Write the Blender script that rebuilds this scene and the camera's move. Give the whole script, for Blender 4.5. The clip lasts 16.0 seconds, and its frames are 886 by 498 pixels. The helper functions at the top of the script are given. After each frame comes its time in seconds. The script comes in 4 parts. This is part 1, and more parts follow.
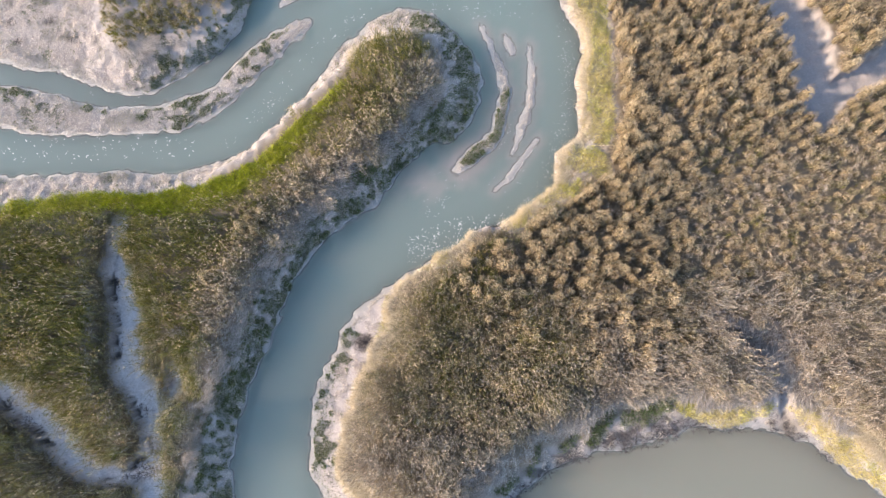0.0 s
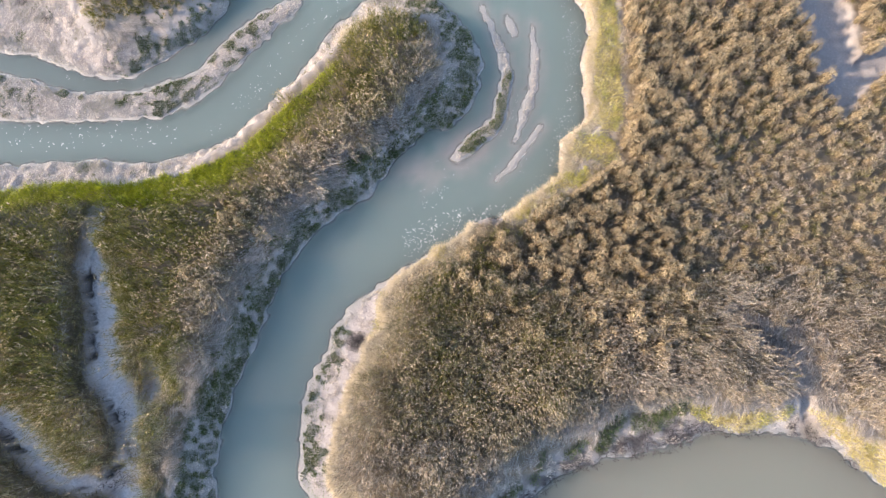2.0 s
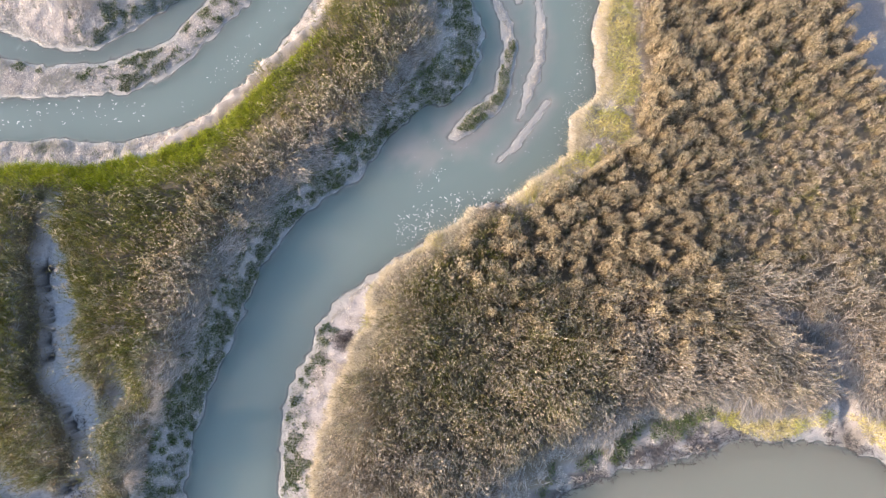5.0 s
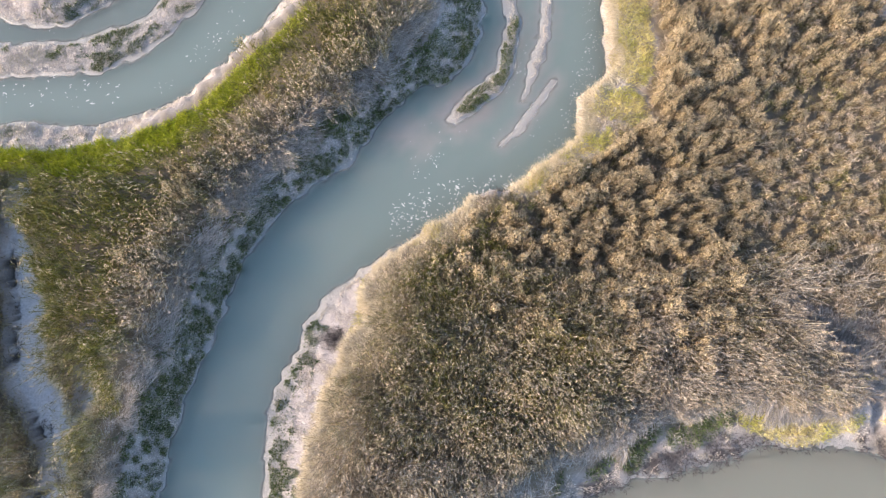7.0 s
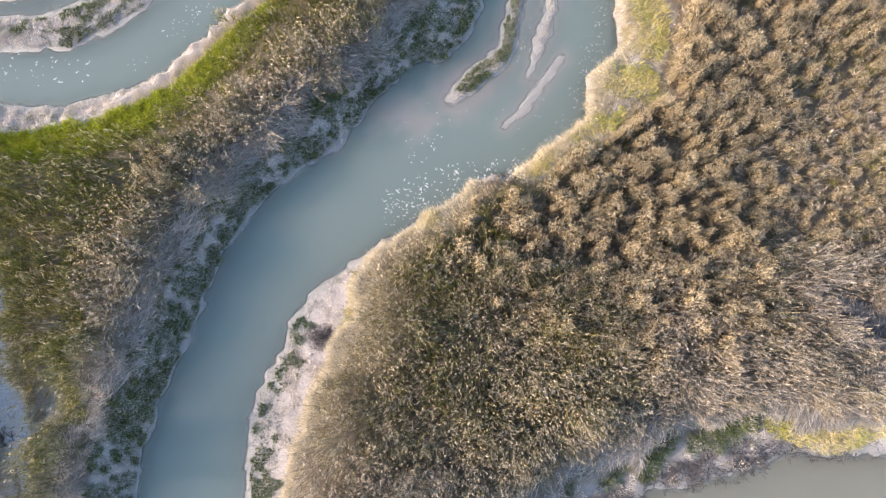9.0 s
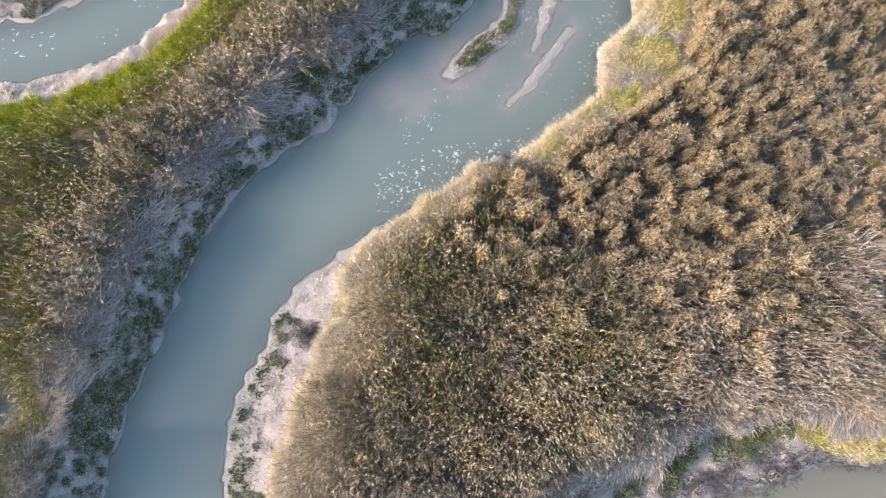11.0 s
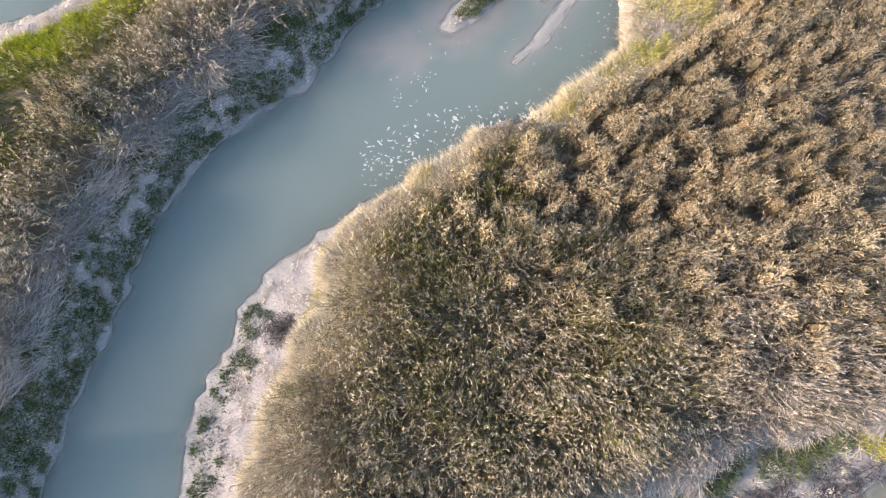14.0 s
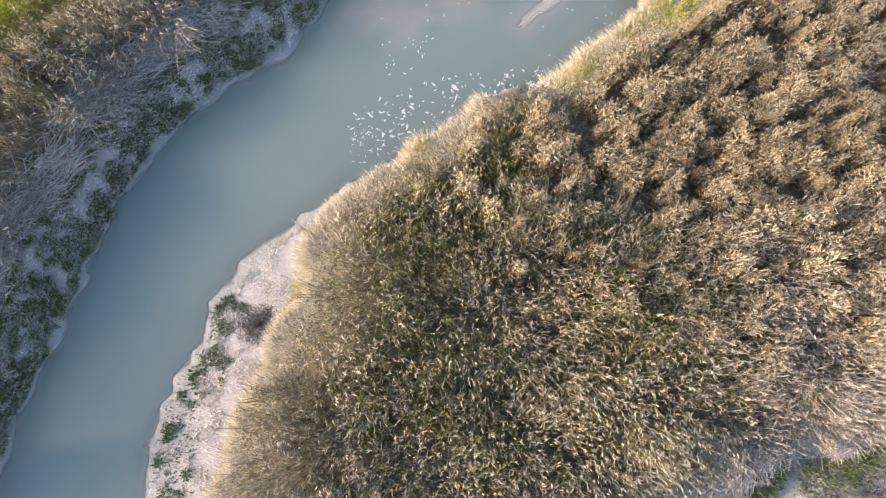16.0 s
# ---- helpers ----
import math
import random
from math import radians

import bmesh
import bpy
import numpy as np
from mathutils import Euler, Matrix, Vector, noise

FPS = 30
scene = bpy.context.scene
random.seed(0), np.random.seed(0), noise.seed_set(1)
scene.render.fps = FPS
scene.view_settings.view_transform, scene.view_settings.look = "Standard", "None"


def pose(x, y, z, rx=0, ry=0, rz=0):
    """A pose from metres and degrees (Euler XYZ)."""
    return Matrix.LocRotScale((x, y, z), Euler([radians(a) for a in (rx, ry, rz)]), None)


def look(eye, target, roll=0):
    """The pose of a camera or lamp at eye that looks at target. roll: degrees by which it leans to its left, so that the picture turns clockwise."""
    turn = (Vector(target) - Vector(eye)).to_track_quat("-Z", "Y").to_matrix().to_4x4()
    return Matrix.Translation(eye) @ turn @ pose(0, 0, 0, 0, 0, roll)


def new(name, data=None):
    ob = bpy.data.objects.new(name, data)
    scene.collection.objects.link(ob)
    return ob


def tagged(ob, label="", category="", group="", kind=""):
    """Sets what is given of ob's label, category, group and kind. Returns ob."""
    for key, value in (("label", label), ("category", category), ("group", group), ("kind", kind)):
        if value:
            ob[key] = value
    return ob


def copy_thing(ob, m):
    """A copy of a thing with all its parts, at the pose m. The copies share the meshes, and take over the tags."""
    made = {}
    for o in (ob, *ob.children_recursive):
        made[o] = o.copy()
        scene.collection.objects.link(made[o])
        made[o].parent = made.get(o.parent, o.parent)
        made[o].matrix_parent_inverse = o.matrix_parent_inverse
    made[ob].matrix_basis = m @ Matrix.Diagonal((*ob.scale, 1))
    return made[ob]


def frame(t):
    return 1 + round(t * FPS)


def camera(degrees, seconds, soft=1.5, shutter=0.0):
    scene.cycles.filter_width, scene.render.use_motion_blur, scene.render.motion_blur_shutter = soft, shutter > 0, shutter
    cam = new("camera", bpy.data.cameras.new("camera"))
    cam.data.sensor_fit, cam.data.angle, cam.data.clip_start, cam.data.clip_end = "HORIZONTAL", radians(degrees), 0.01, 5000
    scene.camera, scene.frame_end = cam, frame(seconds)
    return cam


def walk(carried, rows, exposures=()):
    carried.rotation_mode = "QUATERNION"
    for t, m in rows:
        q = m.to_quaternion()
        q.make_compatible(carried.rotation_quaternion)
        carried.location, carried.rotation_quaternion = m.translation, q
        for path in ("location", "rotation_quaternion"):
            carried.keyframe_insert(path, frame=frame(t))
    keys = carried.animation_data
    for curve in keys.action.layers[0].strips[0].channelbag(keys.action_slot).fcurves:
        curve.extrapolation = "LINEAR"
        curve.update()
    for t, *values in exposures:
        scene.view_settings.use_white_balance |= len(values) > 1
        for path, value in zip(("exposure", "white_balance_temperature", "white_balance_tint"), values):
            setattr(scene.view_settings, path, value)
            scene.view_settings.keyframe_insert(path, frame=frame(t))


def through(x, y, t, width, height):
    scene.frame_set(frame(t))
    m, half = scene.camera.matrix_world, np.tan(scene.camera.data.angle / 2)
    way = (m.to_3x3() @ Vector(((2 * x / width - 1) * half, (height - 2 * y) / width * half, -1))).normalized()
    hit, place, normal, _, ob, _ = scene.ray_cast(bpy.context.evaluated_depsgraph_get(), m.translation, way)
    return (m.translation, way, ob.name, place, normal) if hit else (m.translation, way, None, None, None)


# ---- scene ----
# ---- camera: a slow vertical descent with the lens tipped forward ----
cam = camera(73, 16.0, 1.25)
PATH = [
    (0.0, pose(0.000, -0.000, 40.543, 9.506, 0.700, -0.000)),
    (2.0, pose(0.028, -0.021, 38.008, 9.499, 0.617, -0.087)),
    (4.0, pose(0.055, -0.046, 35.419, 9.492, 0.533, -0.174)),
    (6.0, pose(0.079, -0.078, 32.791, 9.485, 0.450, -0.261)),
    (8.0, pose(0.103, -0.117, 30.138, 9.479, 0.367, -0.348)),
    (10.0, pose(0.124, -0.167, 27.476, 9.472, 0.284, -0.435)),
    (12.0, pose(0.144, -0.228, 24.821, 9.465, 0.200, -0.522)),
    (14.0, pose(0.163, -0.303, 22.188, 9.458, 0.117, -0.609)),
    (16.0, pose(0.180, -0.393, 19.591, 9.451, 0.034, -0.696)),
]
walk(cam, PATH, exposures=[(0.0, 1.58, 6500, 10.0), (16.0, 1.62, 6420, 10.0)])

# ---- light: a low sun from the west and an open sky ----
SUN_FROM = Vector((-1.0, -0.1, 0.0)).normalized()
SUN_ELEVATION = radians(21)
world = bpy.data.worlds.new("sky")
scene.world = world
world.use_nodes = True
wn = world.node_tree.nodes
sky = wn.new("ShaderNodeTexSky")
sky.sky_type = "NISHITA"
sky.sun_disc = False
sky.sun_elevation = SUN_ELEVATION
sky.sun_rotation = math.atan2(SUN_FROM.x, SUN_FROM.y)
wn["Background"].inputs["Strength"].default_value = 0.15
world.node_tree.links.new(sky.outputs["Color"], wn["Background"].inputs["Color"])
sun_data = bpy.data.lights.new("sun", "SUN")
sun_data.energy = 3.3
sun_data.angle = radians(1.0)
sun_data.color = (1.0, 0.775, 0.57)
sun = new("sun", sun_data)
sun_to = Vector((SUN_FROM.x * math.cos(SUN_ELEVATION), SUN_FROM.y * math.cos(SUN_ELEVATION), math.sin(SUN_ELEVATION)))
sun.matrix_world = look(sun_to * 100, (0, 0, 0))

# ---- materials ----
def material(name, rough=0.85):
    m = bpy.data.materials.new(name)
    m.use_nodes = True
    nt = m.node_tree
    b = nt.nodes["Principled BSDF"]
    b.inputs["Roughness"].default_value = rough
    return m, nt, b


def node(nt, kind, **values):
    n = nt.nodes.new(kind)
    for key, value in values.items():
        n.inputs[key.replace("_", " ")].default_value = value
    return n


def ramp(nt, source, stops):
    n = nt.nodes.new("ShaderNodeValToRGB")
    while len(n.color_ramp.elements) < len(stops):
        n.color_ramp.elements.new(0.5)
    for e, (at, c) in zip(n.color_ramp.elements, stops):
        e.position, e.color = at, (*c, 1)
    nt.links.new(source, n.inputs[0])
    return n.outputs[0]


def mix(nt, factor, a, b, mode="MIX"):
    n = nt.nodes.new("ShaderNodeMix")
    n.data_type, n.blend_type = "RGBA", mode
    for socket, value in ((n.inputs[0], factor), (n.inputs[6], a), (n.inputs[7], b)):
        if isinstance(value, (int, float)):
            socket.default_value = value
        elif isinstance(value, tuple):
            socket.default_value = (*value, 1)
        else:
            nt.links.new(value, socket)
    return n.outputs[2]


def grain(nt, scale, detail=4.0, rough=0.6):
    co = nt.nodes.new("ShaderNodeNewGeometry")
    n = node(nt, "ShaderNodeTexNoise", Scale=scale, Detail=detail, Roughness=rough)
    nt.links.new(co.outputs["Position"], n.inputs["Vector"])
    return n.outputs["Fac"]


def relief(nt, b, height, strength, distance):
    n = node(nt, "ShaderNodeBump", Strength=strength, Distance=distance)
    nt.links.new(height, n.inputs["Height"])
    nt.links.new(n.outputs[0], b.inputs["Normal"])


def attribute(nt, name):
    n = nt.nodes.new("ShaderNodeAttribute")
    n.attribute_name = name
    return n.outputs["Fac"]


def mud_material():
    m, nt, b = material("tidal_mud", 0.8)
    fine = grain(nt, 9.0, 8.0, 0.7)
    coarse = grain(nt, 0.8, 5.0, 0.6)
    dry = mix(nt, fine, (0.27, 0.244, 0.241), (0.50, 0.458, 0.445))
    dry = mix(nt, ramp(nt, coarse, [(0.35, (0, 0, 0)), (0.65, (1, 1, 1))]), dry, mix(nt, fine, (0.245, 0.215, 0.213), (0.43, 0.383, 0.372)))
    specks = ramp(nt, grain(nt, 16.0, 3.0, 0.5), [(0.26, (1, 1, 1)), (0.33, (0, 0, 0))])
    dry = mix(nt, specks, dry, (0.16, 0.14, 0.11))
    geo = nt.nodes.new("ShaderNodeNewGeometry")
    split = nt.nodes.new("ShaderNodeSeparateXYZ")
    nt.links.new(geo.outputs["Position"], split.inputs[0])
    wet_at = node(nt, "ShaderNodeMapRange", From_Min=0.15, From_Max=0.02, To_Min=0.0, To_Max=1.0)
    nt.links.new(split.outputs[2], wet_at.inputs["Value"])
    colour = mix(nt, wet_at.outputs[0], dry, mix(nt, fine, (0.21, 0.205, 0.20), (0.36, 0.345, 0.335)))
    under = node(nt, "ShaderNodeMapRange", From_Min=0.0, From_Max=-0.02)
    nt.links.new(split.outputs[2], under.inputs["Value"])
    colour = mix(nt, under.outputs[0], colour, mix(nt, coarse, (0.42, 0.42, 0.405), (0.52, 0.51, 0.495)))
    deep = node(nt, "ShaderNodeMapRange", From_Min=-0.05, From_Max=-0.5, To_Min=0.0, To_Max=1.0)
    nt.links.new(split.outputs[2], deep.inputs["Value"])
    colour = mix(nt, deep.outputs[0], colour, (0.24, 0.27, 0.27))
    # gully floors painted paler in place of the skylight that the reeds block
    colour = mix(nt, attribute(nt, "floor_skylight"), colour, mix(nt, ramp(nt, fine, [(0.32, (0, 0, 0)), (0.66, (1, 1, 1))]), (0.48, 0.448, 0.447), (0.80, 0.757, 0.755)))
    litter_and_shade = mix(nt, grain(nt, 22.0, 4.0, 0.7), (0.075, 0.06, 0.042), (0.26, 0.21, 0.15))
    colour = mix(nt, attribute(nt, "litter_and_shade"), colour, litter_and_shade)
    film = mix(nt, fine, (0.07, 0.072, 0.052), (0.24, 0.23, 0.19))
    colour = mix(nt, attribute(nt, "algae"), colour, film)
    # near black for wet runnels, also painted shade in hollows and on creek floors
    colour = mix(nt, attribute(nt, "wet_mud_and_shade"), colour, mix(nt, fine, (0.022, 0.02, 0.02), (0.075, 0.065, 0.062)))
    nt.links.new(colour, b.inputs["Base Color"])
    rough = node(nt, "ShaderNodeMapRange", From_Min=0.0, From_Max=1.0, To_Min=0.85, To_Max=0.5)
    nt.links.new(wet_at.outputs[0], rough.inputs["Value"])
    nt.links.new(rough.outputs[0], b.inputs["Roughness"])
    relief(nt, b, grain(nt, 6.0, 8.0, 0.75), 1.0, 0.09)
    return m


def water_material():
    m, nt, b = material("turbid_water", 0.12)
    colour = mix(nt, grain(nt, 0.12, 3.0, 0.5), (0.166, 0.220, 0.216), (0.192, 0.246, 0.236))
    # the pond to the south carries more silt
    geo = nt.nodes.new("ShaderNodeNewGeometry")
    split = nt.nodes.new("ShaderNodeSeparateXYZ")
    nt.links.new(geo.outputs["Position"], split.inputs[0])
    east = node(nt, "ShaderNodeMapRange", From_Min=-1.0, From_Max=3.0)
    south = node(nt, "ShaderNodeMapRange", From_Min=1.0, From_Max=-3.0)
    nt.links.new(split.outputs[0], east.inputs["Value"])
    nt.links.new(split.outputs[1], south.inputs["Value"])
    both_ways = nt.nodes.new("ShaderNodeMath")
    both_ways.operation = "MULTIPLY"
    nt.links.new(east.outputs[0], both_ways.inputs[0])
    nt.links.new(south.outputs[0], both_ways.inputs[1])
    colour = mix(nt, both_ways.outputs[0], colour, (0.222, 0.226, 0.19))
    # stirred silt where the water is a hand deep
    silt = node(nt, "ShaderNodeMapRange", From_Min=0.055, From_Max=0.0)
    silt.interpolation_type = "SMOOTHSTEP"
    nt.links.new(attribute(nt, "depth"), silt.inputs["Value"])
    colour = mix(nt, silt.outputs[0], colour, (0.235, 0.262, 0.254))
    colour = mix(nt, attribute(nt, "silt"), colour, mix(nt, grain(nt, 0.7, 4.0, 0.6), (0.245, 0.25, 0.243), (0.33, 0.322, 0.312)))
    nt.links.new(colour, b.inputs["Base Color"])
    b.inputs["Subsurface Weight"].default_value = 1.0
    b.inputs["Subsurface Radius"].default_value = (0.8, 1.0, 1.0)
    b.inputs["Subsurface Scale"].default_value = 16.0
    b.inputs["IOR"].default_value = 1.33
    relief(nt, b, grain(nt, 3.0, 3.0, 0.5), 0.05, 0.02)
    clear = nt.nodes.new("ShaderNodeBsdfTransparent")
    both = nt.nodes.new("ShaderNodeMixShader")
    murk = node(nt, "ShaderNodeMapRange", From_Min=0.0, From_Max=0.035, To_Min=0.0, To_Max=0.985)
    murk.interpolation_type = "SMOOTHSTEP"
    nt.links.new(attribute(nt, "depth"), murk.inputs["Value"])
    nt.links.new(murk.outputs[0], both.inputs[0])
    nt.links.new(clear.outputs[0], both.inputs[1])
    nt.links.new(b.outputs[0], both.inputs[2])
    nt.links.new(both.outputs[0], nt.nodes["Material Output"].inputs["Surface"])
    return m


def plant_material(name, dry, green, spread=0.5, through=0.3, patch=0.35, clump=0.0):
    """Blades that vary one by one and in patches; the attribute 'green' tells living from dry ones."""
    m, nt, b = material(name, 0.65)
    geo = nt.nodes.new("ShaderNodeNewGeometry")
    one = geo.outputs["Random Per Island"]
    dry_c = ramp(nt, one, [(i / (len(dry) - 1), c) for i, c in enumerate(dry)])
    green_c = ramp(nt, one, [(i / (len(green) - 1), c) for i, c in enumerate(green)])
    c = mix(nt, attribute(nt, "green"), dry_c, green_c)
    tone = ramp(nt, grain(nt, patch, 4.0, 0.6), [(0.3, (0.72, 0.72, 0.70)), (0.7, (1.2, 1.18, 1.12))])
    c = mix(nt, spread, c, tone, "MULTIPLY")
    if clump:
        knots = ramp(nt, grain(nt, 2.3, 2.0, 0.5), [(0.36, (0.62, 0.62, 0.60)), (0.62, (1.42, 1.40, 1.36))])
        c = mix(nt, clump, c, knots, "MULTIPLY")
    nt.links.new(c, b.inputs["Base Color"])
    b.inputs["Specular IOR Level"].default_value = 0.25
    if through:
        t = nt.nodes.new("ShaderNodeBsdfTranslucent")
        nt.links.new(c, t.inputs["Color"])
        both = nt.nodes.new("ShaderNodeMixShader")
        both.inputs[0].default_value = through
        nt.links.new(b.outputs[0], both.inputs[1])
        nt.links.new(t.outputs[0], both.inputs[2])
        nt.links.new(both.outputs[0], nt.nodes["Material Output"].inputs["Surface"])
    return m


def foam_material():
    m, nt, b = material("river_foam", 0.6)
    nt.links.new(mix(nt, grain(nt, 25.0, 4.0, 0.6), (0.42, 0.45, 0.45), (0.62, 0.64, 0.64)), b.inputs["Base Color"])
    relief(nt, b, grain(nt, 40.0, 4.0, 0.6), 0.6, 0.01)
    return m


MUD = mud_material()
WATER = water_material()
LEAF = plant_material("reed_leaf", [(0.135, 0.102, 0.072), (0.31, 0.246, 0.185), (0.46, 0.378, 0.30), (0.60, 0.52, 0.435)],
                      [(0.036, 0.046, 0.008), (0.105, 0.112, 0.018), (0.19, 0.182, 0.033), (0.30, 0.268, 0.075)], clump=0.8)
STEM = plant_material("reed_stem", [(0.20, 0.18, 0.168), (0.36, 0.328, 0.312), (0.52, 0.482, 0.46)],
                      [(0.16, 0.15, 0.06), (0.26, 0.23, 0.10)], through=0.0)
PLUME = plant_material("reed_plume", [(0.33, 0.262, 0.215), (0.47, 0.39, 0.335), (0.64, 0.56, 0.495)],
                       [(0.50, 0.39, 0.26), (0.68, 0.55, 0.40)], through=0.25, clump=0.6)
SHRUB = plant_material("saltbush_leaf", [(0.07, 0.09, 0.04), (0.13, 0.155, 0.075), (0.22, 0.235, 0.14)],
                       [(0.04, 0.065, 0.018), (0.095, 0.14, 0.035), (0.20, 0.25, 0.075)], through=0.2)
GRASS = plant_material("fresh_grass", [(0.52, 0.44, 0.19), (0.66, 0.57, 0.28), (0.80, 0.72, 0.40)],
                       [(0.15, 0.195, 0.012), (0.31, 0.365, 0.02), (0.50, 0.525, 0.05)], through=0.35)
TWIG = plant_material("dead_twig", [(0.045, 0.038, 0.040), (0.085, 0.073, 0.075), (0.13, 0.113, 0.112)], [(0.06, 0.06, 0.05), (0.1, 0.1, 0.08)], through=0.0)
# straw coloured paler than the reeds, standing in for full sun
STRAW = plant_material("sunlit_straw_paint", [(0.50, 0.42, 0.31), (0.66, 0.57, 0.44), (0.82, 0.74, 0.61)], [(0.30, 0.28, 0.10), (0.42, 0.38, 0.16)], through=0.25)
HEAD = plant_material("seed_head", [(0.40, 0.305, 0.20), (0.54, 0.425, 0.295), (0.67, 0.55, 0.40)], [(0.30, 0.24, 0.11), (0.44, 0.35, 0.18)], spread=0.85, through=0.25, patch=0.22)
SALT = plant_material("salt_grass_blade", [(0.54, 0.47, 0.42), (0.69, 0.615, 0.56), (0.80, 0.735, 0.68)], [(0.22, 0.21, 0.16), (0.36, 0.34, 0.27)], through=0.2)
# dark colour stands in for the shade deep inside a tussock
CORE = plant_material("painted_core_shade", [(0.14, 0.108, 0.07), (0.20, 0.155, 0.105)], [(0.10, 0.09, 0.045), (0.14, 0.12, 0.06)], through=0.0)
FOAM = foam_material()

# ---- plan of the marsh, in metres: waterlines, reed margins and gullies (x, y, half width) ----
PENINSULA = [(-155.8, 11.7), (-36.4, 11.8), (-31.6, 12.0), (-27.6, 12.2), (-23.6, 12.3), (-19.7, 12.2), (-17.9, 12.5), (-15.7, 13.1), (-14.2, 14.0),
     (-13.0, 15.1), (-11.9, 16.4), (-10.7, 17.6), (-9.6, 19.1), (-8.8, 20.4), (-8.0, 21.5), (-6.8, 22.8), (-5.6, 23.9), (-4.4, 24.6), (-3.6, 24.8),
     (-2.3, 24.6), (-1.1, 24.0), (0.2, 23.0), (1.2, 21.7), (1.9, 20.4), (2.2, 19.1), (2.1, 17.8), (1.7, 16.5), (0.7, 15.0), (-0.3, 14.5), (-1.2,
     14.6), (-2.4, 13.6), (-3.6, 12.2), (-4.6, 11.0), (-5.7, 9.5), (-7.6, 8.4), (-9.1, 6.8), (-9.9, 5.8), (-11.0, 4.3), (-11.6, 2.2), (-12.8, -0.8),
     (-13.3, -2.3), (-13.8, -4.1), (-14.1, -6.2), (-14.5, -8.0), (-13.9, -8.6), (-13.2, -16.6), (-138.0, -17.3)]
PENINSULA_REEDS = [(-154.0, 8.7), (-36.0, 9.3), (-31.3, 9.6), (-28.6, 9.8), (-26.2, 10.3), (-23.5, 10.4), (-21.1, 10.6), (-18.8, 10.8), (-17.2, 11.4),
     (-15.7, 12.4), (-14.1, 13.2), (-12.6, 14.9), (-11.5, 16.4), (-9.9, 17.6), (-8.4, 19.1), (-6.8, 20.9), (-5.6, 21.7), (-3.9, 22.2), (-1.5, 22.2),
     (-0.7, 21.5), (-0.2, 20.4), (-0.0, 18.6), (-0.5, 16.9), (-1.5, 15.9), (-2.2, 14.9), (-3.8, 13.4), (-5.4, 12.0), (-6.9, 10.6), (-8.1, 9.6), (-9.2,
     8.6), (-10.3, 7.2), (-11.2, 5.6), (-12.5, 3.7), (-13.2, 2.2), (-13.8, 0.3), (-14.5, -1.2), (-15.0, -2.6), (-15.6, -4.4), (-15.9, -6.2), (-16.5,
     -8.0), (-16.9, -9.4), (-16.8, -16.6), (-138.0, -17.3)]
EAST_BANK = [(9.9, 93.0), (7.8, 25.2), (8.4, 24.5), (9.1, 23.2), (9.3, 21.6), (9.1, 19.9), (9.4, 18.2), (9.4, 16.5), (8.9, 14.8), (8.0, 13.0), (7.9,
     11.9), (7.4, 11.3), (6.2, 10.5), (5.9, 10.1), (5.2, 9.7), (4.6, 8.9), (3.8, 8.4), (2.4, 8.1), (1.3, 7.4), (0.1, 6.6), (-1.0, 6.1), (-2.2, 5.5),
     (-3.7, 4.7), (-4.5, 3.9), (-5.6, 3.3), (-6.3, 2.6), (-7.2, 1.1), (-7.8, -0.2), (-8.3, -1.5), (-8.8, -2.6), (-9.1, -4.1), (-9.2, -5.8), (-9.0,
     -7.6), (-8.4, -8.6), (-7.8, -10.0), (-6.9, -16.6)]
POND_SHORE = [(2.2, -16.6), (3.0, -10.0), (4.8, -8.8), (6.2, -7.9), (7.7, -7.2), (9.5, -6.5), (11.4, -6.2), (12.8, -5.8), (14.7, -5.4), (16.5, -5.0),
     (18.7, -5.0), (20.8, -5.3), (21.9, -5.6), (23.3, -6.1), (24.6, -7.0), (25.9, -8.0), (27.5, -9.1), (30.2, -10.9), (38.5, -13.2), (140.3, -15.9),
     (205.1, 87.4)]
EAST_REEDS = [(11.5, 92.9), (9.0, 25.2), (9.6, 22.9), (9.7, 20.3), (9.8, 17.7), (9.7, 15.2), (8.2, 12.7), (8.1, 11.9), (7.4, 11.1), (6.2, 10.3), (4.8,
     8.9), (3.6, 8.1), (2.1, 7.6), (0.1, 6.5), (-1.0, 5.9), (-2.6, 4.8), (-3.7, 4.1), (-4.1, 2.9), (-4.0, 1.4), (-5.0, 0.3), (-5.5, -1.2), (-6.0,
     -2.6), (-6.5, -4.1), (-6.9, -5.5), (-7.2, -6.9), (-7.0, -7.9), (-6.2, -9.0), (-5.3, -10.0), (-3.4, -16.6)]
EAST_REEDS_SOUTH = [(1.5, -16.6), (1.9, -9.3), (2.6, -8.3), (3.4, -7.2), (5.0, -6.2), (5.9, -5.1), (7.8, -4.8), (9.2, -4.8), (10.4, -3.3), (12.2,
     -3.7), (14.1, -3.0), (15.6, -3.0), (17.3, -3.7), (19.9, -3.3), (20.9, -3.0), (22.0, -3.0), (23.8, -4.6), (25.6, -5.1), (27.4, -7.5), (30.3,
     -9.9), (38.8, -11.5), (141.3, -14.3), (205.1, 87.4)]
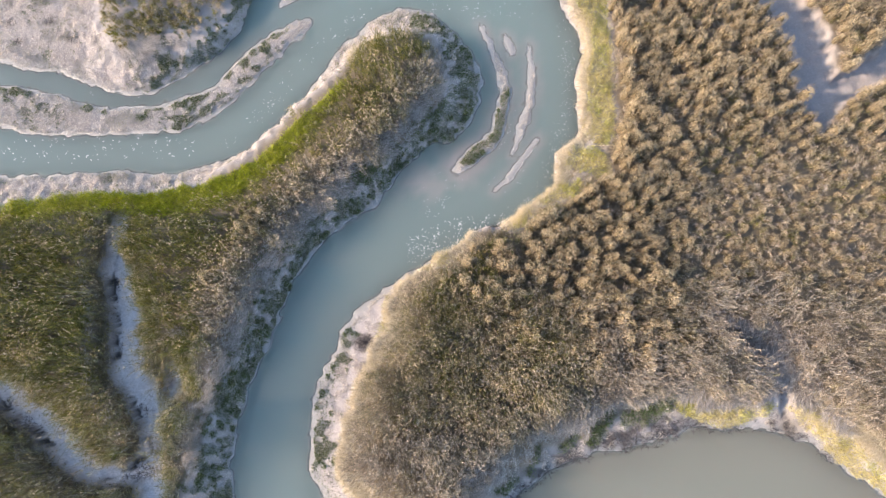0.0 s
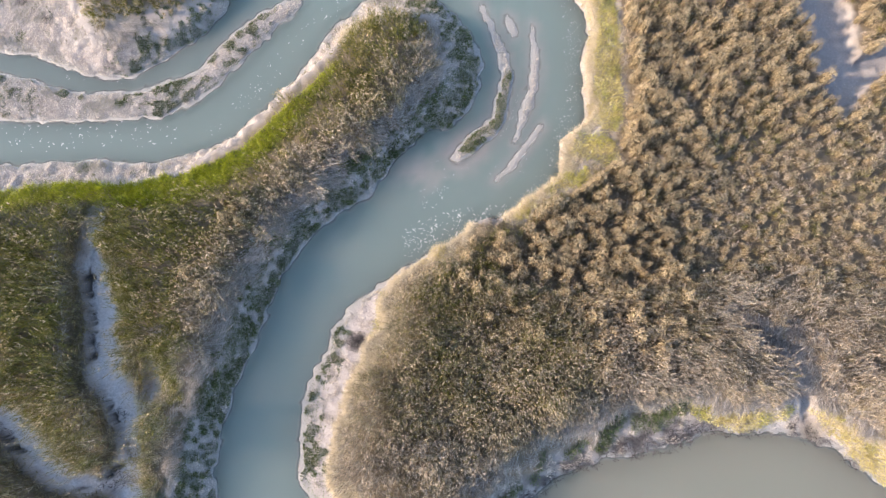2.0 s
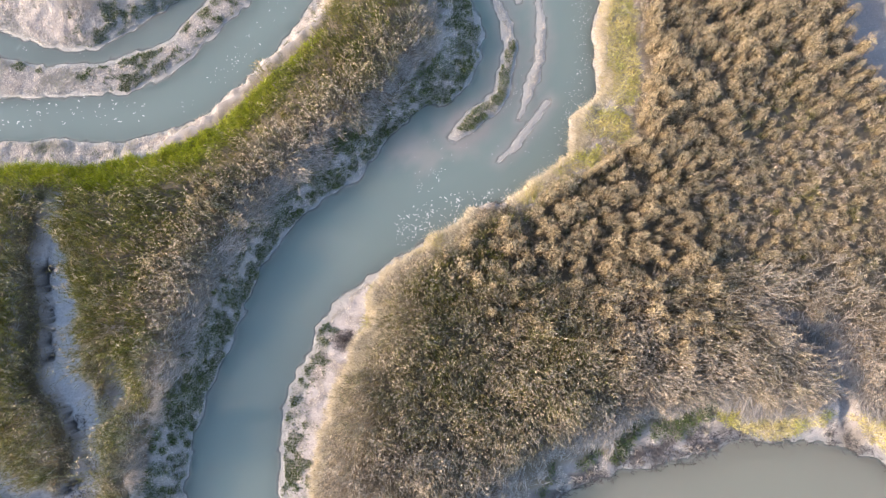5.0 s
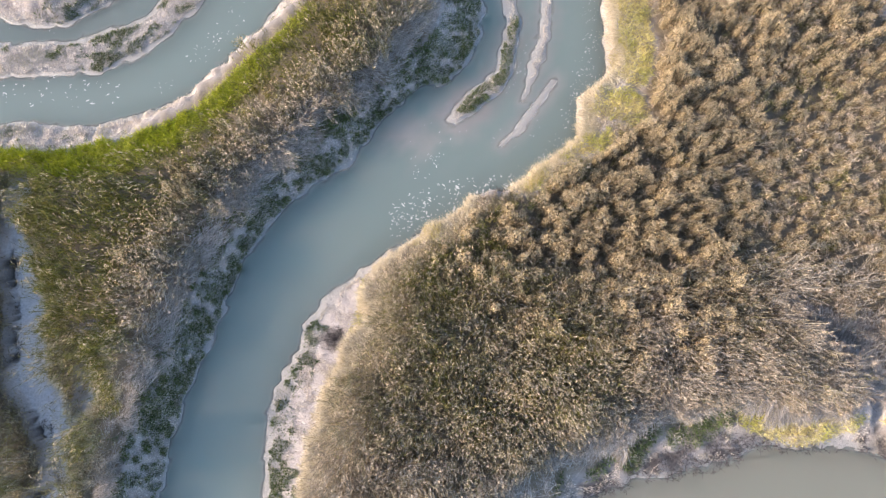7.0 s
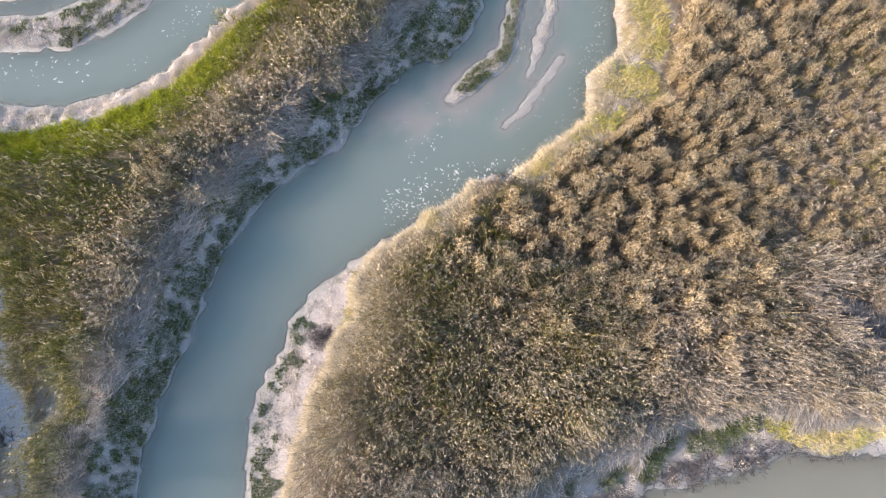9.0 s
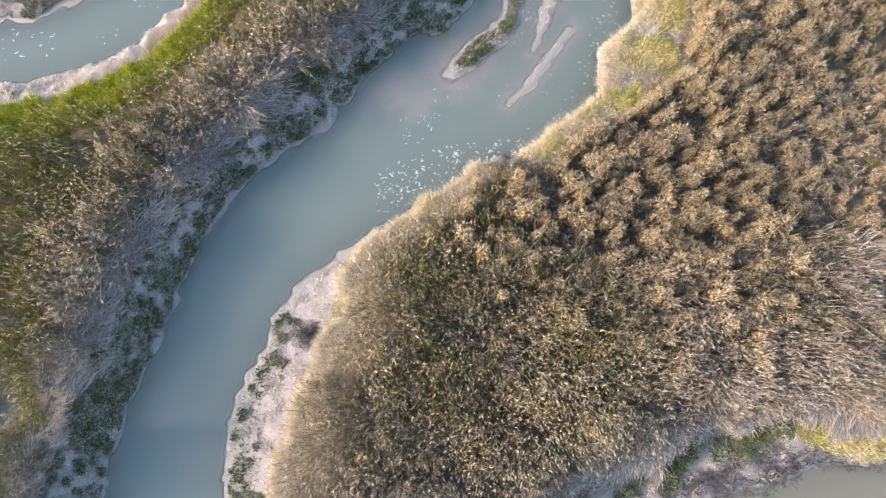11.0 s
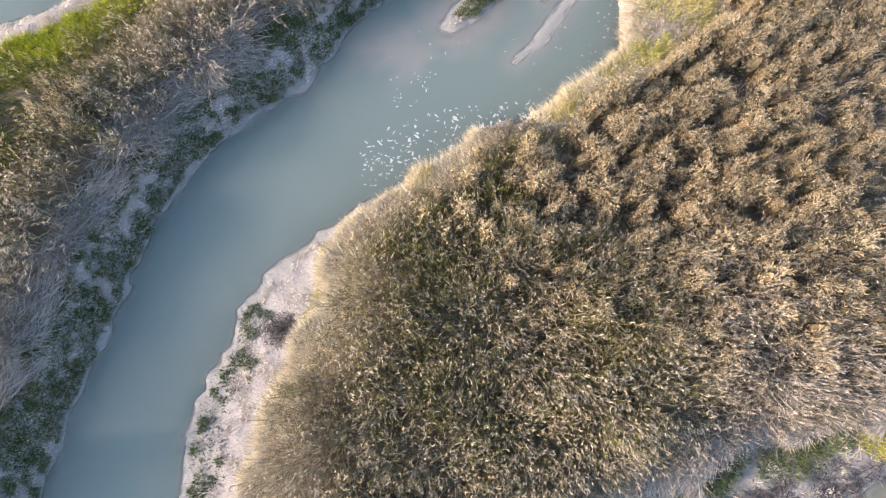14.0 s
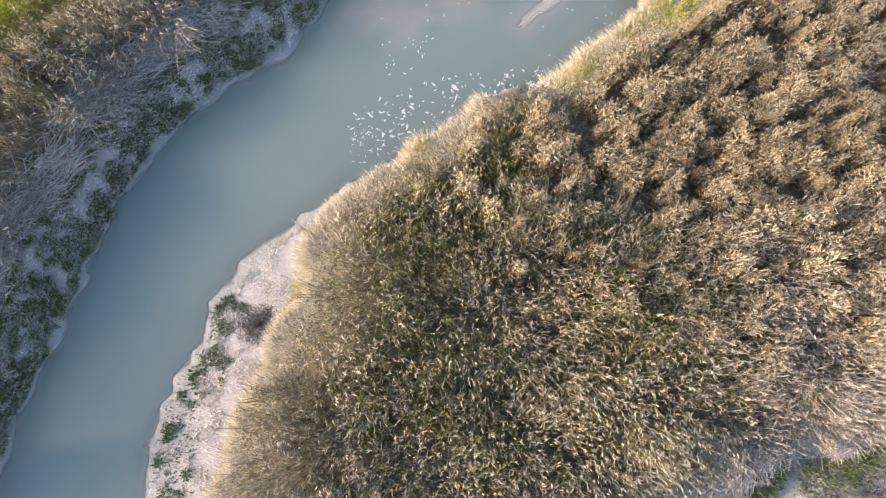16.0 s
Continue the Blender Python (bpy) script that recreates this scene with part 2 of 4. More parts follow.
NORTH_ISLAND = [(-163.2, 23.7), (-37.8, 21.9), (-32.7, 20.8), (-30.5, 20.0), (-28.4, 19.8), (-26.3, 19.0), (-24.2, 18.4), (-22.5, 18.0), (-20.9,
     18.6), (-19.4, 19.6), (-17.8, 20.7), (-16.4, 21.6), (-15.5, 22.9), (-15.0, 24.5), (-14.8, 26.3), (-14.2, 30.9), (-15.3, 93.7), (-209.8, 99.2)]
NORTH_REEDS = [(-20.4, 39.8), (-27.0, 32.5), (-25.9, 23.6), (-24.5, 21.3), (-22.8, 20.3), (-20.7, 21.0), (-18.9, 21.3), (-16.9, 22.3), (-15.2, 24.1),
     (-14.9, 26.7), (-15.3, 39.7)]
SPIT = [(-161.3, 20.5), (-37.5, 19.3), (-32.5, 18.8), (-29.9, 18.5), (-27.4, 17.7), (-24.9, 17.2), (-22.0, 17.1), (-20.1, 17.6), (-18.1, 18.1),
     (-17.3, 18.5), (-16.5, 19.4), (-15.0, 21.1), (-14.2, 22.0), (-12.6, 23.3), (-10.6, 24.0), (-10.1, 23.6), (-11.3, 22.4), (-12.5, 21.1), (-13.7,
     19.8), (-14.8, 18.7), (-16.0, 17.2), (-17.1, 16.2), (-18.7, 15.6), (-21.9, 15.2), (-24.7, 15.1), (-27.9, 15.0), (-30.0, 15.2), (-32.1, 15.8),
     (-37.1, 16.7), (-159.6, 17.8)]
BARLET = [(-12.5, 24.9), (-11.5, 25.3), (-9.8, 26.0), (-7.3, 27.1), (-8.6, 28.1), (-12.3, 25.8)]
GULLY_LONG = [(-22.3, 9.0, 0.25), (-22.7, 7.1, 0.62), (-22.5, 5.3, 0.82), (-21.8, 3.6, 0.92), (-21.4, 1.8, 0.92), (-21.3, 0.1, 1.08), (-21.0, -1.4, 1.10),
     (-20.1, -2.8, 0.95), (-19.4, -4.1, 0.83), (-19.0, -5.7, 0.63), (-19.2, -7.1, 0.83), (-18.9, -8.6, 0.85), (-18.7, -16.7, 1.2)]
GULLY_INLET = [(-18.3, -0.4, 0.21), (-18.0, -1.5, 0.50), (-17.8, -2.4, 0.45), (-18.3, -3.2, 0.33), (-19.0, -3.9, 0.3)]
GULLY_WEST = [(-64.1, 12.6, 1.18), (-34.0, 0.3, 0.99), (-29.8, -2.3, 1.0), (-28.0, -3.4, 0.97), (-26.6, -4.3, 0.92), (-25.1, -5.8, 0.98), (-23.5, -7.1, 0.98),
     (-22.0, -7.8, 0.75), (-20.7, -7.9, 0.60), (-19.2, -7.6, 0.75)]
CREEK_NORTH = [(23.2, 39.2, 1.38), (22.1, 26.4, 1.38), (23.6, 24.8, 1.30), (24.8, 23.3, 1.38), (25.4, 21.1, 1.38), (25.5, 18.9, 1.50), (25.8, 16.8,
     1.18), (25.6, 15.2, 0.32)]
CREEK_BRANCH = [(25.8, 17.0, 0.79), (27.7, 18.1, 0.87), (29.9, 19.3, 0.99), (32.4, 20.8, 1.38), (45.1, 24.9, 1.58)]
GULLY_EAST = [(17.4, 2.2, 0.15), (18.6, 1.3, 0.36), (19.8, 0.5, 0.50), (20.7, 0.0, 0.62), (21.1, -0.9, 0.45), (21.5, -2.0, 0.33), (21.7, -3.1, 0.38), (21.6, -4.2, 0.34), (21.6, -5.1, 0.4)]
# dark wet runnels along the gully floors; undercut edges carry painted shade
RUNNELS_FIRST = [
        [(-22.9, 6.3, 0.1), (-23.0, 4.6, 0.2), (-22.6, 3.4, 0.16), (-22.2, 1.8, 0.14), (-22.3, 0.6, 0.16), (-22.2, -0.9, 0.12)],
        [(-21.4, -2.6, 0.1), (-20.5, -3.7, 0.14), (-19.9, -4.6, 0.1)],
        [(-19.6, -5.6, 0.1), (-19.4, -6.6, 0.16), (-20.4, -7.3, 0.18), (-21.2, -7.5, 0.1)],
        [(-30.2, -3.0, 0.12), (-28.4, -4.3, 0.16), (-26.9, -5.3, 0.18), (-25.7, -6.3, 0.12)],
        [(-22.6, -8.2, 0.1), (-21.4, -8.4, 0.14), (-20.2, -8.3, 0.12)],
        [(18.2, 1.3, 0.1), (19.6, 0.2, 0.14), (20.8, -0.7, 0.14), (21.4, -2.2, 0.16), (21.7, -3.4, 0.14), (21.6, -4.7, 0.12)],
]
# pond-shore hollows, their shade painted near black
RUNNELS_SECOND = [
        [(10.1, -3.9, 0.24), (9.8, -4.6, 0.3), (9.3, -5.4, 0.22)],
        [(7.7, -5.6, 0.22), (7.2, -6.2, 0.2)],
]
RUNNELS = RUNNELS_FIRST + RUNNELS_SECOND
BAR_A = [(2.2, 23.4, 0.09), (3.0, 21.7, 0.24), (3.7, 19.9, 0.35), (4.0, 18.2, 0.41), (3.7, 16.5, 0.44), (3.2, 14.8, 0.53), (2.1, 13.8, 0.59), (0.7, 12.6, 0.41), (0.3, 12.4, 0.15)]
BAR_B = [(4.1, 22.5, 0.16), (4.6, 21.2, 0.20)]
BAR_C = [(5.8, 21.9, 0.05), (6.0, 19.5, 0.25), (5.7, 17.3, 0.34), (5.1, 15.4, 0.28), (4.3, 13.4, 0.03)]
BAR_D = [(6.3, 14.8, 0.03), (5.3, 13.4, 0.15), (4.1, 11.9, 0.17), (3.1, 10.9, 0.04)]
SHOAL = [(-4.2, 11.6, 0.39), (-2.2, 11.2, 1.10), (-0.3, 12.0, 1.34), (1.3, 12.8, 1.18)]
TUSSOCK_GROUND = [(12.8, 44.4), (11.9, 25.2), (11.9, 19.4), (11.7, 15.2), (10.3, 11.9), (8.1, 9.9), (5.3, 7.9), (3.4, 6.8), (2.0, 5.6), (3.2, 4.3),
     (6.2, 3.5), (9.9, 2.9), (14.6, 4.4), (19.1, 4.8), (23.6, 4.0), (28.6, 2.2), (37.5, 2.2), (44.0, 44.0)]
TUSSOCK_FRINGE = [(-2.4, 5.6), (0.5, 2.2), (4.0, 0.0), (9.0, -1.4), (14.6, -2.4), (19.0, 2.0), (26.0, 2.0), (40.0, 2.0), (40.0, 30.0), (10.0, 30.0), (8.0, 11.0), (3.0, 7.0)]
GREEN_RIM = [(-54.9, 7.7, 0.63), (-36.0, 8.9, 0.67), (-31.3, 9.1, 0.67), (-28.5, 9.5, 0.63), (-26.2, 9.9, 0.59), (-23.4, 10.0, 0.67), (-21.0, 9.7,
     0.87), (-18.7, 10.0, 0.95), (-16.7, 10.4, 0.95), (-14.7, 11.3, 0.91), (-13.1, 12.3, 0.83), (-11.5, 13.8, 0.71), (-10.0, 15.6, 0.55), (-8.5, 17.3,
     0.39), (-7.5, 18.6, 0.28)]
STRAW_TURF_FIRST = [
        [(10.2, 34.5, 1.02), (10.2, 25.2, 1.1), (10.4, 22.5, 1.02), (10.5, 19.9, 0.99), (10.5, 17.3, 0.99), (10.3, 14.8, 0.99)],
        [(8.7, 12.8, 0.95), (9.9, 12.6, 1.1)],
        [(6.4, 10.2, 0.59), (7.4, 10.6, 0.71), (8.5, 10.8, 0.55)],
        [(5.0, 8.9, 0.59), (4.2, 8.1, 0.32)],
        [(-1.8, 5.3, 0.32), (-0.6, 6.0, 0.39)],
        [(14.9, -3.6, 0.38), (15.6, -3.9, 0.5)],
        [(16.4, -4.3, 0.52), (18.3, -4.3, 0.62), (20.2, -3.8, 0.5), (20.7, -3.6, 0.22)],
        [(22.3, -3.7, 0.45), (23.1, -4.5, 0.58), (23.9, -5.2, 0.6), (24.9, -6.1, 0.68), (26.2, -7.4, 0.71), (27.4, -8.8, 0.71), (30.1, -10.8, 0.71)],
]
STRAW_TURF_SECOND = [
        [(-26.4, 19.7, 0.12), (-24.0, 18.8, 0.2), (-22.6, 18.3, 0.24), (-21.6, 18.6, 0.2)],
        [(-33.7, 15.8, 0.16), (-32.0, 15.5, 0.2), (-30.8, 15.2, 0.2), (-29.6, 15.1, 0.12)],
        [(-4.3, 3.3, 0.26), (-4.3, 1.7, 0.3), (-4.9, 0.7, 0.26)],
        [(-6.9, -6.0, 0.12), (-7.2, -7.0, 0.22), (-7.0, -8.0, 0.22)],
]
STRAW_TURF = STRAW_TURF_FIRST + STRAW_TURF_SECOND
DARK_TURF = [
        [(11.3, -4.6, 0.45), (12.9, -4.1, 0.52), (13.8, -3.5, 0.50), (14.4, -3.0, 0.25)],
        [(5.1, -7.6, 0.28), (5.6, -6.3, 0.24)],
        [(7.2, -6.1, 0.35), (8.1, -5.6, 0.30)],
        [(9.2, -5.8, 0.45), (9.7, -5.0, 0.45), (10.3, -4.0, 0.30)],
        [(3.0, -8.9, 0.39), (4.1, -8.3, 0.32)],
]
SHRUB_BANDS_FIRST = [
        [(-2.1, 23.6, 0.39), (-0.2, 22.7, 0.47), (1.0, 20.8, 0.59), (1.7, 19.1, 0.43)],
        [(2.2, 18.4, 0.51), (1.4, 16.7, 0.87), (0.3, 15.8, 0.95), (-0.9, 15.3, 0.83), (-2.1, 14.4, 0.71), (-3.7, 13.0, 0.71), (-5.3, 11.5, 0.71), (-6.9, 10.3, 0.71), (-8.1, 9.2, 0.79), (-9.2, 8.0, 0.79), (-10.3, 6.6, 0.79), (-11.3, 5.1, 0.79), (-12.0, 3.6, 0.75)],
        [(-12.5, 2.1, 0.83), (-13.2, 0.1, 0.95), (-13.7, -1.3, 0.99), (-14.1, -2.8, 1.02), (-14.5, -4.6, 0.91), (-14.7, -6.4, 0.91), (-15.3, -8.1, 1.06), (-15.5, -9.8, 1.06)],
]
SHRUB_BANDS_SECOND = [
        [(-7.1, 0.7, 0.16), (-7.5, -0.8, 0.28), (-8.0, -2.3, 0.39), (-8.4, -3.7, 0.51), (-8.5, -5.5, 0.51), (-8.4, -6.9, 0.59), (-8.0, -8.3, 0.63), (-7.4, -9.7, 0.55)],
        [(-32.4, 18.7, 0.16), (-28.3, 18.0, 0.16), (-24.9, 17.2, 0.16)],
        [(-21.5, 17.2, 0.24), (-18.9, 17.8, 0.39), (-17.6, 18.2, 0.24)],
        [(-16.1, 20.0, 0.2), (-14.6, 21.3, 0.24), (-13.0, 22.7, 0.24)],
        [(-19.9, 15.8, 0.2), (-17.5, 16.1, 0.24), (-15.2, 17.9, 0.28), (-13.9, 19.4, 0.28)],
        [(3.3, 20.4, 0.2), (3.5, 18.2, 0.32), (3.3, 16.1, 0.32), (2.6, 14.6, 0.32), (1.2, 13.2, 0.28)],
]
SHRUB_BANDS_THIRD = [
        [(-21.2, 18.8, 0.35), (-19.0, 20.1, 0.51), (-16.3, 22.0, 0.55), (-15.1, 23.8, 0.51), (-14.9, 26.3, 0.47)],
        [(-20.3, 21.2, 0.39), (-19.2, 22.6, 0.35)],
        [(4.2, 18.2, 0.16), (4.1, 16.5, 0.16)],
        [(-14.4, 18.1, 0.24), (-13.7, 19.4, 0.24), (-16.0, 16.8, 0.24)],
]
SHRUB_BANDS = SHRUB_BANDS_FIRST + SHRUB_BANDS_SECOND + SHRUB_BANDS_THIRD
RIM_TUSSOCKS = [(-15.75, 4.55), (5.1, 6.2), (6.2, 5.2), (3.9, 4.5), (6.9, 3.3), (3.2, 6.8), (5.8, 2.9), (7.7, 2.4), (1.1, 5.6), (-13.9, 9.2), (-13.2,
     8.6), (-12.5, 9.0), (-13.7, 7.9), (-12.8, 7.7), (8.7, 0.2), (9.9, -0.1), (8.2, 4.8), (1.5, 6.6), (2.8, 5.6), (-0.1, 4.8), (2.0, 4.5), (4.3, 5.2),
     (5.4, 3.7)]
THICKET = [(7.3, 2.4), (3.2, 5.2), (4.0, 6.2)]
DEAD_SHRUBS = [(-5.7, 0.45, 0.82), (-31.7, 22.2, 0.35), (-27.5, 22.4, 0.43), (-29.3, 23.8, 0.39), (-7.6, 21.5, 0.47), (-32.5, 23.7, 0.47)]
# stems washed ashore; gully strokes are added twigs that draw shaded cracks and edges
WRACK_AND_CRACKS_FIRST = [
        [(3.7, -9.6, 0.39), (5.9, -8.2, 0.55), (7.3, -7.6, 0.79), (9.5, -6.6, 0.95), (11.4, -5.9, 0.95), (13.2, -5.2, 0.87), (15.1, -4.9, 0.63), (16.9, -5.2, 0.32), (19.0, -5.1, 0.28), (20.5, -5.0, 0.32)],
        [(20.2, -4.7, 0.39), (21.4, -5.0, 0.51), (22.3, -5.5, 0.35)],
        [(24.6, -7.0, 0.2), (23.3, -6.1, 0.32), (21.9, -5.5, 0.35)],
        [(-7.2, 1.1, 0.12), (-7.6, 0.5, 0.12)],
        [(18.8, 1.0, 0.16), (20.2, 0.1, 0.16), (21.0, -1.5, 0.16), (21.4, -3.0, 0.16)],
        [(-30.2, -2.8, 0.16), (-28.5, -3.7, 0.2), (-27.3, -4.7, 0.16), (-26.5, -5.4, 0.16)],
]
WRACK_AND_CRACKS_SECOND = [
        [(-22.7, 4.5, 0.2), (-22.3, 2.2, 0.16), (-22.4, 0.7, 0.12)],
        [(-20.9, -8.0, 0.32), (-19.2, -7.8, 0.35)],
        [(-19.4, -6.0, 0.16), (-19.0, -6.6, 0.16)],
        [(-20.3, -3.5, 0.16), (-20.1, -3.8, 0.16)],
        [(-23.7, 8.6, 0.2), (-24.0, 7.2, 0.16), (-24.2, 5.3, 0.2)],
        [(-29.8, -3.0, 0.12), (-28.1, -4.3, 0.16), (-26.7, -5.2, 0.12)],
        [(-22.4, 1.1, 0.12), (-22.0, 0.3, 0.16), (-22.8, -1.2, 0.12)],
        [(-20.7, -8.0, 0.2), (-19.6, -7.1, 0.16)],
        [(-20.3, -3.7, 0.16), (-19.8, -4.3, 0.12)],
        [(-19.2, -6.0, 0.2), (-19.0, -6.9, 0.16)],
        [(4.0, 8.5, 0.2), (2.5, 8.2, 0.16)],
]
WRACK_AND_CRACKS = WRACK_AND_CRACKS_FIRST + WRACK_AND_CRACKS_SECOND
FOAM_PATCHES_FIRST = [
        [(-2.2, 7.1, 0.79), (-0.3, 7.8, 0.91), (2.1, 8.5, 0.59), (3.5, 8.9, 0.35)],
        [(-2.4, 6.4, 0.55), (-1.4, 6.8, 0.39)],
        [(-1.4, 9.5, 0.55), (-0.5, 10.3, 0.32)],
        [(3.8, 9.2, 0.24), (4.8, 9.5, 0.32), (5.8, 10.4, 0.24)],
        [(8.5, 23.8, 0.39), (8.5, 20.8, 0.47), (8.4, 17.7, 0.55), (7.9, 14.8, 0.63), (7.0, 12.3, 0.55), (6.2, 10.9, 0.24)],
        [(-31.9, 14.1, 0.71), (-27.8, 13.9, 0.87), (-23.8, 13.9, 0.99), (-21.0, 14.3, 0.87), (-18.6, 14.0, 0.59)],
]
FOAM_PATCHES_SECOND = [
        [(-15.8, 14.2, 0.39), (-13.9, 16.3, 0.47), (-12.7, 17.4, 0.47), (-11.2, 20.0, 0.47), (-9.9, 21.8, 0.39), (-8.1, 23.1, 0.47), (-6.0, 24.4, 0.47)],
        [(-2.3, 24.9, 0.39), (2.2, 24.4, 0.59), (5.5, 24.4, 0.55)],
        [(2.5, 14.0, 0.39), (4.3, 15.0, 0.39), (4.8, 16.9, 0.24)],
        [(-1.0, 11.2, 1.18), (1.7, 12.4, 0.79)],
        [(-22.5, 17.9, 0.39), (-26.2, 18.1, 0.32)],
        [(3.3, 11.5, 0.79), (5.3, 12.3, 0.47)],
]
FOAM_PATCHES = FOAM_PATCHES_FIRST + FOAM_PATCHES_SECOND


def rounded(points):
    """One round of corner cutting on a closed outline."""
    p = np.array(points, float)
    q = np.roll(p, -1, 0)
    return np.stack([0.75 * p + 0.25 * q, 0.25 * p + 0.75 * q], 1).reshape(-1, 2)


def lattice(x, y, size, seed):
    """Smooth value noise between 0 and 1."""
    u, v = np.asarray(x) / size, np.asarray(y) / size
    i, j = np.floor(u).astype(np.int64), np.floor(v).astype(np.int64)
    f, g = u - i, v - j
    f, g = f * f * (3 - 2 * f), g * g * (3 - 2 * g)

    def value(a, b):
        h = (a * 374761393 + b * 668265263 + seed * 974711) & 0xFFFFFFFF
        h = ((h ^ (h >> 13)) * 1274126177) & 0xFFFFFFFF
        return ((h ^ (h >> 16)) & 0xFFFF) / 65535.0

    return (value(i, j) * (1 - f) + value(i + 1, j) * f) * (1 - g) + (value(i, j + 1) * (1 - f) + value(i + 1, j + 1) * f) * g


def rough_noise(x, y, size, seed):
    return 0.55 * lattice(x, y, size, seed) + 0.3 * lattice(x, y, size / 2.1, seed + 1) + 0.15 * lattice(x, y, size / 4.3, seed + 2)


def inside_depth(outline, x, y, cut=True):
    """Signed distance to a closed outline, positive inside."""
    p = rounded(outline) if cut else np.array(outline, float)
    best, odd = np.full(x.shape, 1e9), np.zeros(x.shape, bool)
    for (ax, ay), (bx, by) in zip(p, np.roll(p, -1, 0)):
        dx, dy = bx - ax, by - ay
        s = np.clip(((x - ax) * dx + (y - ay) * dy) / (dx * dx + dy * dy + 1e-9), 0, 1)
        best = np.minimum(best, (x - ax - s * dx) ** 2 + (y - ay - s * dy) ** 2)
        if abs(dy) > 1e-9:
            odd ^= ((ay > y) != (by > y)) & (x < dx * (y - ay) / dy + ax)
    return np.where(odd, 1, -1) * np.sqrt(best)


def stroke_depth(line, x, y):
    """Signed distance to a band of changing width, positive inside."""
    best = np.full(x.shape, -1e9)
    for (ax, ay, aw), (bx, by, bw) in zip(line, line[1:]):
        dx, dy = bx - ax, by - ay
        s = np.clip(((x - ax) * dx + (y - ay) * dy) / (dx * dx + dy * dy + 1e-9), 0, 1)
        best = np.maximum(best, aw + s * (bw - aw) - np.hypot(x - ax - s * dx, y - ay - s * dy))
    return best


def smooth(a, lo, hi):
    t = np.clip((a - lo) / (hi - lo), 0, 1)
    return t * t * (3 - 2 * t)


STEP = 0.16
X0, X1, Y0, Y1 = -42.0, 42.0, -18.0, 34.0
gx, gy = np.arange(X0, X1 + 0.01, STEP), np.arange(Y0, Y1 + 0.01, STEP)
beyond = np.array([0.6, 1.5, 3, 6, 11, 20, 36, 65, 120, 220, 400, 750, 1400, 2500])
ax_ = np.concatenate([gx[0] - beyond[::-1], gx, gx[-1] + beyond])
ay_ = np.concatenate([gy[0] - beyond[::-1], gy, gy[-1] + beyond])
XX, YY = np.meshgrid(ax_, ay_)
# the outlines wander a little, as eroded banks do
wx = XX + 0.55 * (rough_noise(XX, YY, 1.3, 11) - 0.5) + 0.34 * (lattice(XX, YY, 0.42, 13) - 0.5)
wy = YY + 0.55 * (rough_noise(XX, YY, 1.3, 21) - 0.5) + 0.34 * (lattice(XX, YY, 0.42, 23) - 0.5)
# the east bank has slumped in blocks
slump = 1.3 * smooth(YY, 4, 8)
ex = wx + slump * (lattice(XX, YY, 1.9, 15) - 0.5)
ey = wy + slump * (lattice(XX, YY, 1.9, 25) - 0.5)
bx_, by_ = XX + 0.75 * (wx - XX), YY + 0.75 * (wy - YY)
water_side = np.maximum.reduce([inside_depth(o, wx, wy) for o in (PENINSULA, NORTH_ISLAND, SPIT, BARLET)] + [inside_depth(EAST_BANK + POND_SHORE, ex, ey, False)]
                               + [stroke_depth(s, bx_, by_) for s in (BAR_A, BAR_B, BAR_C, BAR_D)])
gully = np.maximum.reduce([stroke_depth(s, wx, wy) for s in (GULLY_LONG, GULLY_INLET, GULLY_WEST, CREEK_NORTH, CREEK_BRANCH, GULLY_EAST)])
west_reed = inside_depth(PENINSULA_REEDS, wx, wy)
east_reed = inside_depth(EAST_REEDS + EAST_REEDS_SOUTH, ex, ey)
north_reed = inside_depth(NORTH_REEDS, wx, wy)
reed = np.minimum(np.maximum.reduce([west_reed, east_reed, north_reed]), -gully)
bars = np.maximum.reduce([stroke_depth(s, bx_, by_) for s in (BAR_A, BAR_B, BAR_C, BAR_D)] + [inside_depth(SPIT, wx, wy)])

# heights: bed, mud margin, marsh platform, gully floors
reed_any = np.maximum.reduce([west_reed, east_reed, north_reed])
margin = np.clip(water_side / np.maximum(water_side - np.minimum(reed_any, -0.02), 0.05), 0, 1)
ZZ = 0.78 * margin ** 1.2 + 0.2 * smooth(reed_any, 0, 2.0)
# the east bed ends in a low step, steep towards the creek
step_bank = smooth(east_reed, -3.0, -1.5) * smooth(YY - 0.3 * XX, -9, -5)
ZZ = ZZ + step_bank * (0.42 * margin ** 1.2 + 0.6 * smooth(east_reed, -0.28, 0.14) - ZZ)
low = 0.32 * smooth(water_side, -0.4, 1.3)
ZZ = np.where(reed_any < -2.5, np.minimum(ZZ, low + 0.25 * smooth(water_side, 1.0, 4.0)), ZZ)
low_bar = 0.02 + 0.2 * smooth(water_side, 0.0, 0.5)
ZZ = np.where(bars > 0, np.minimum(ZZ, np.where(inside_depth(SPIT, wx, wy) > 0, low, low_bar)), ZZ)
runnel = np.maximum.reduce([stroke_depth(s, wx, wy) for s in RUNNELS]) - 0.07 + 0.16 * (lattice(XX, YY, 0.5, 3) - 0.5)
floor_z = 0.2 + 0.12 * rough_noise(XX, YY, 1.4, 5) + 0.1 * (lattice(XX, YY, 0.4, 7) - 0.5) - 0.12 * smooth(runnel, -0.12, 0.12)
ZZ = ZZ + (np.minimum(floor_z, ZZ) - ZZ) * smooth(gully, -0.12, 0.12)
ZZ = np.maximum(ZZ, np.minimum(0.16 * water_side, 0.1))
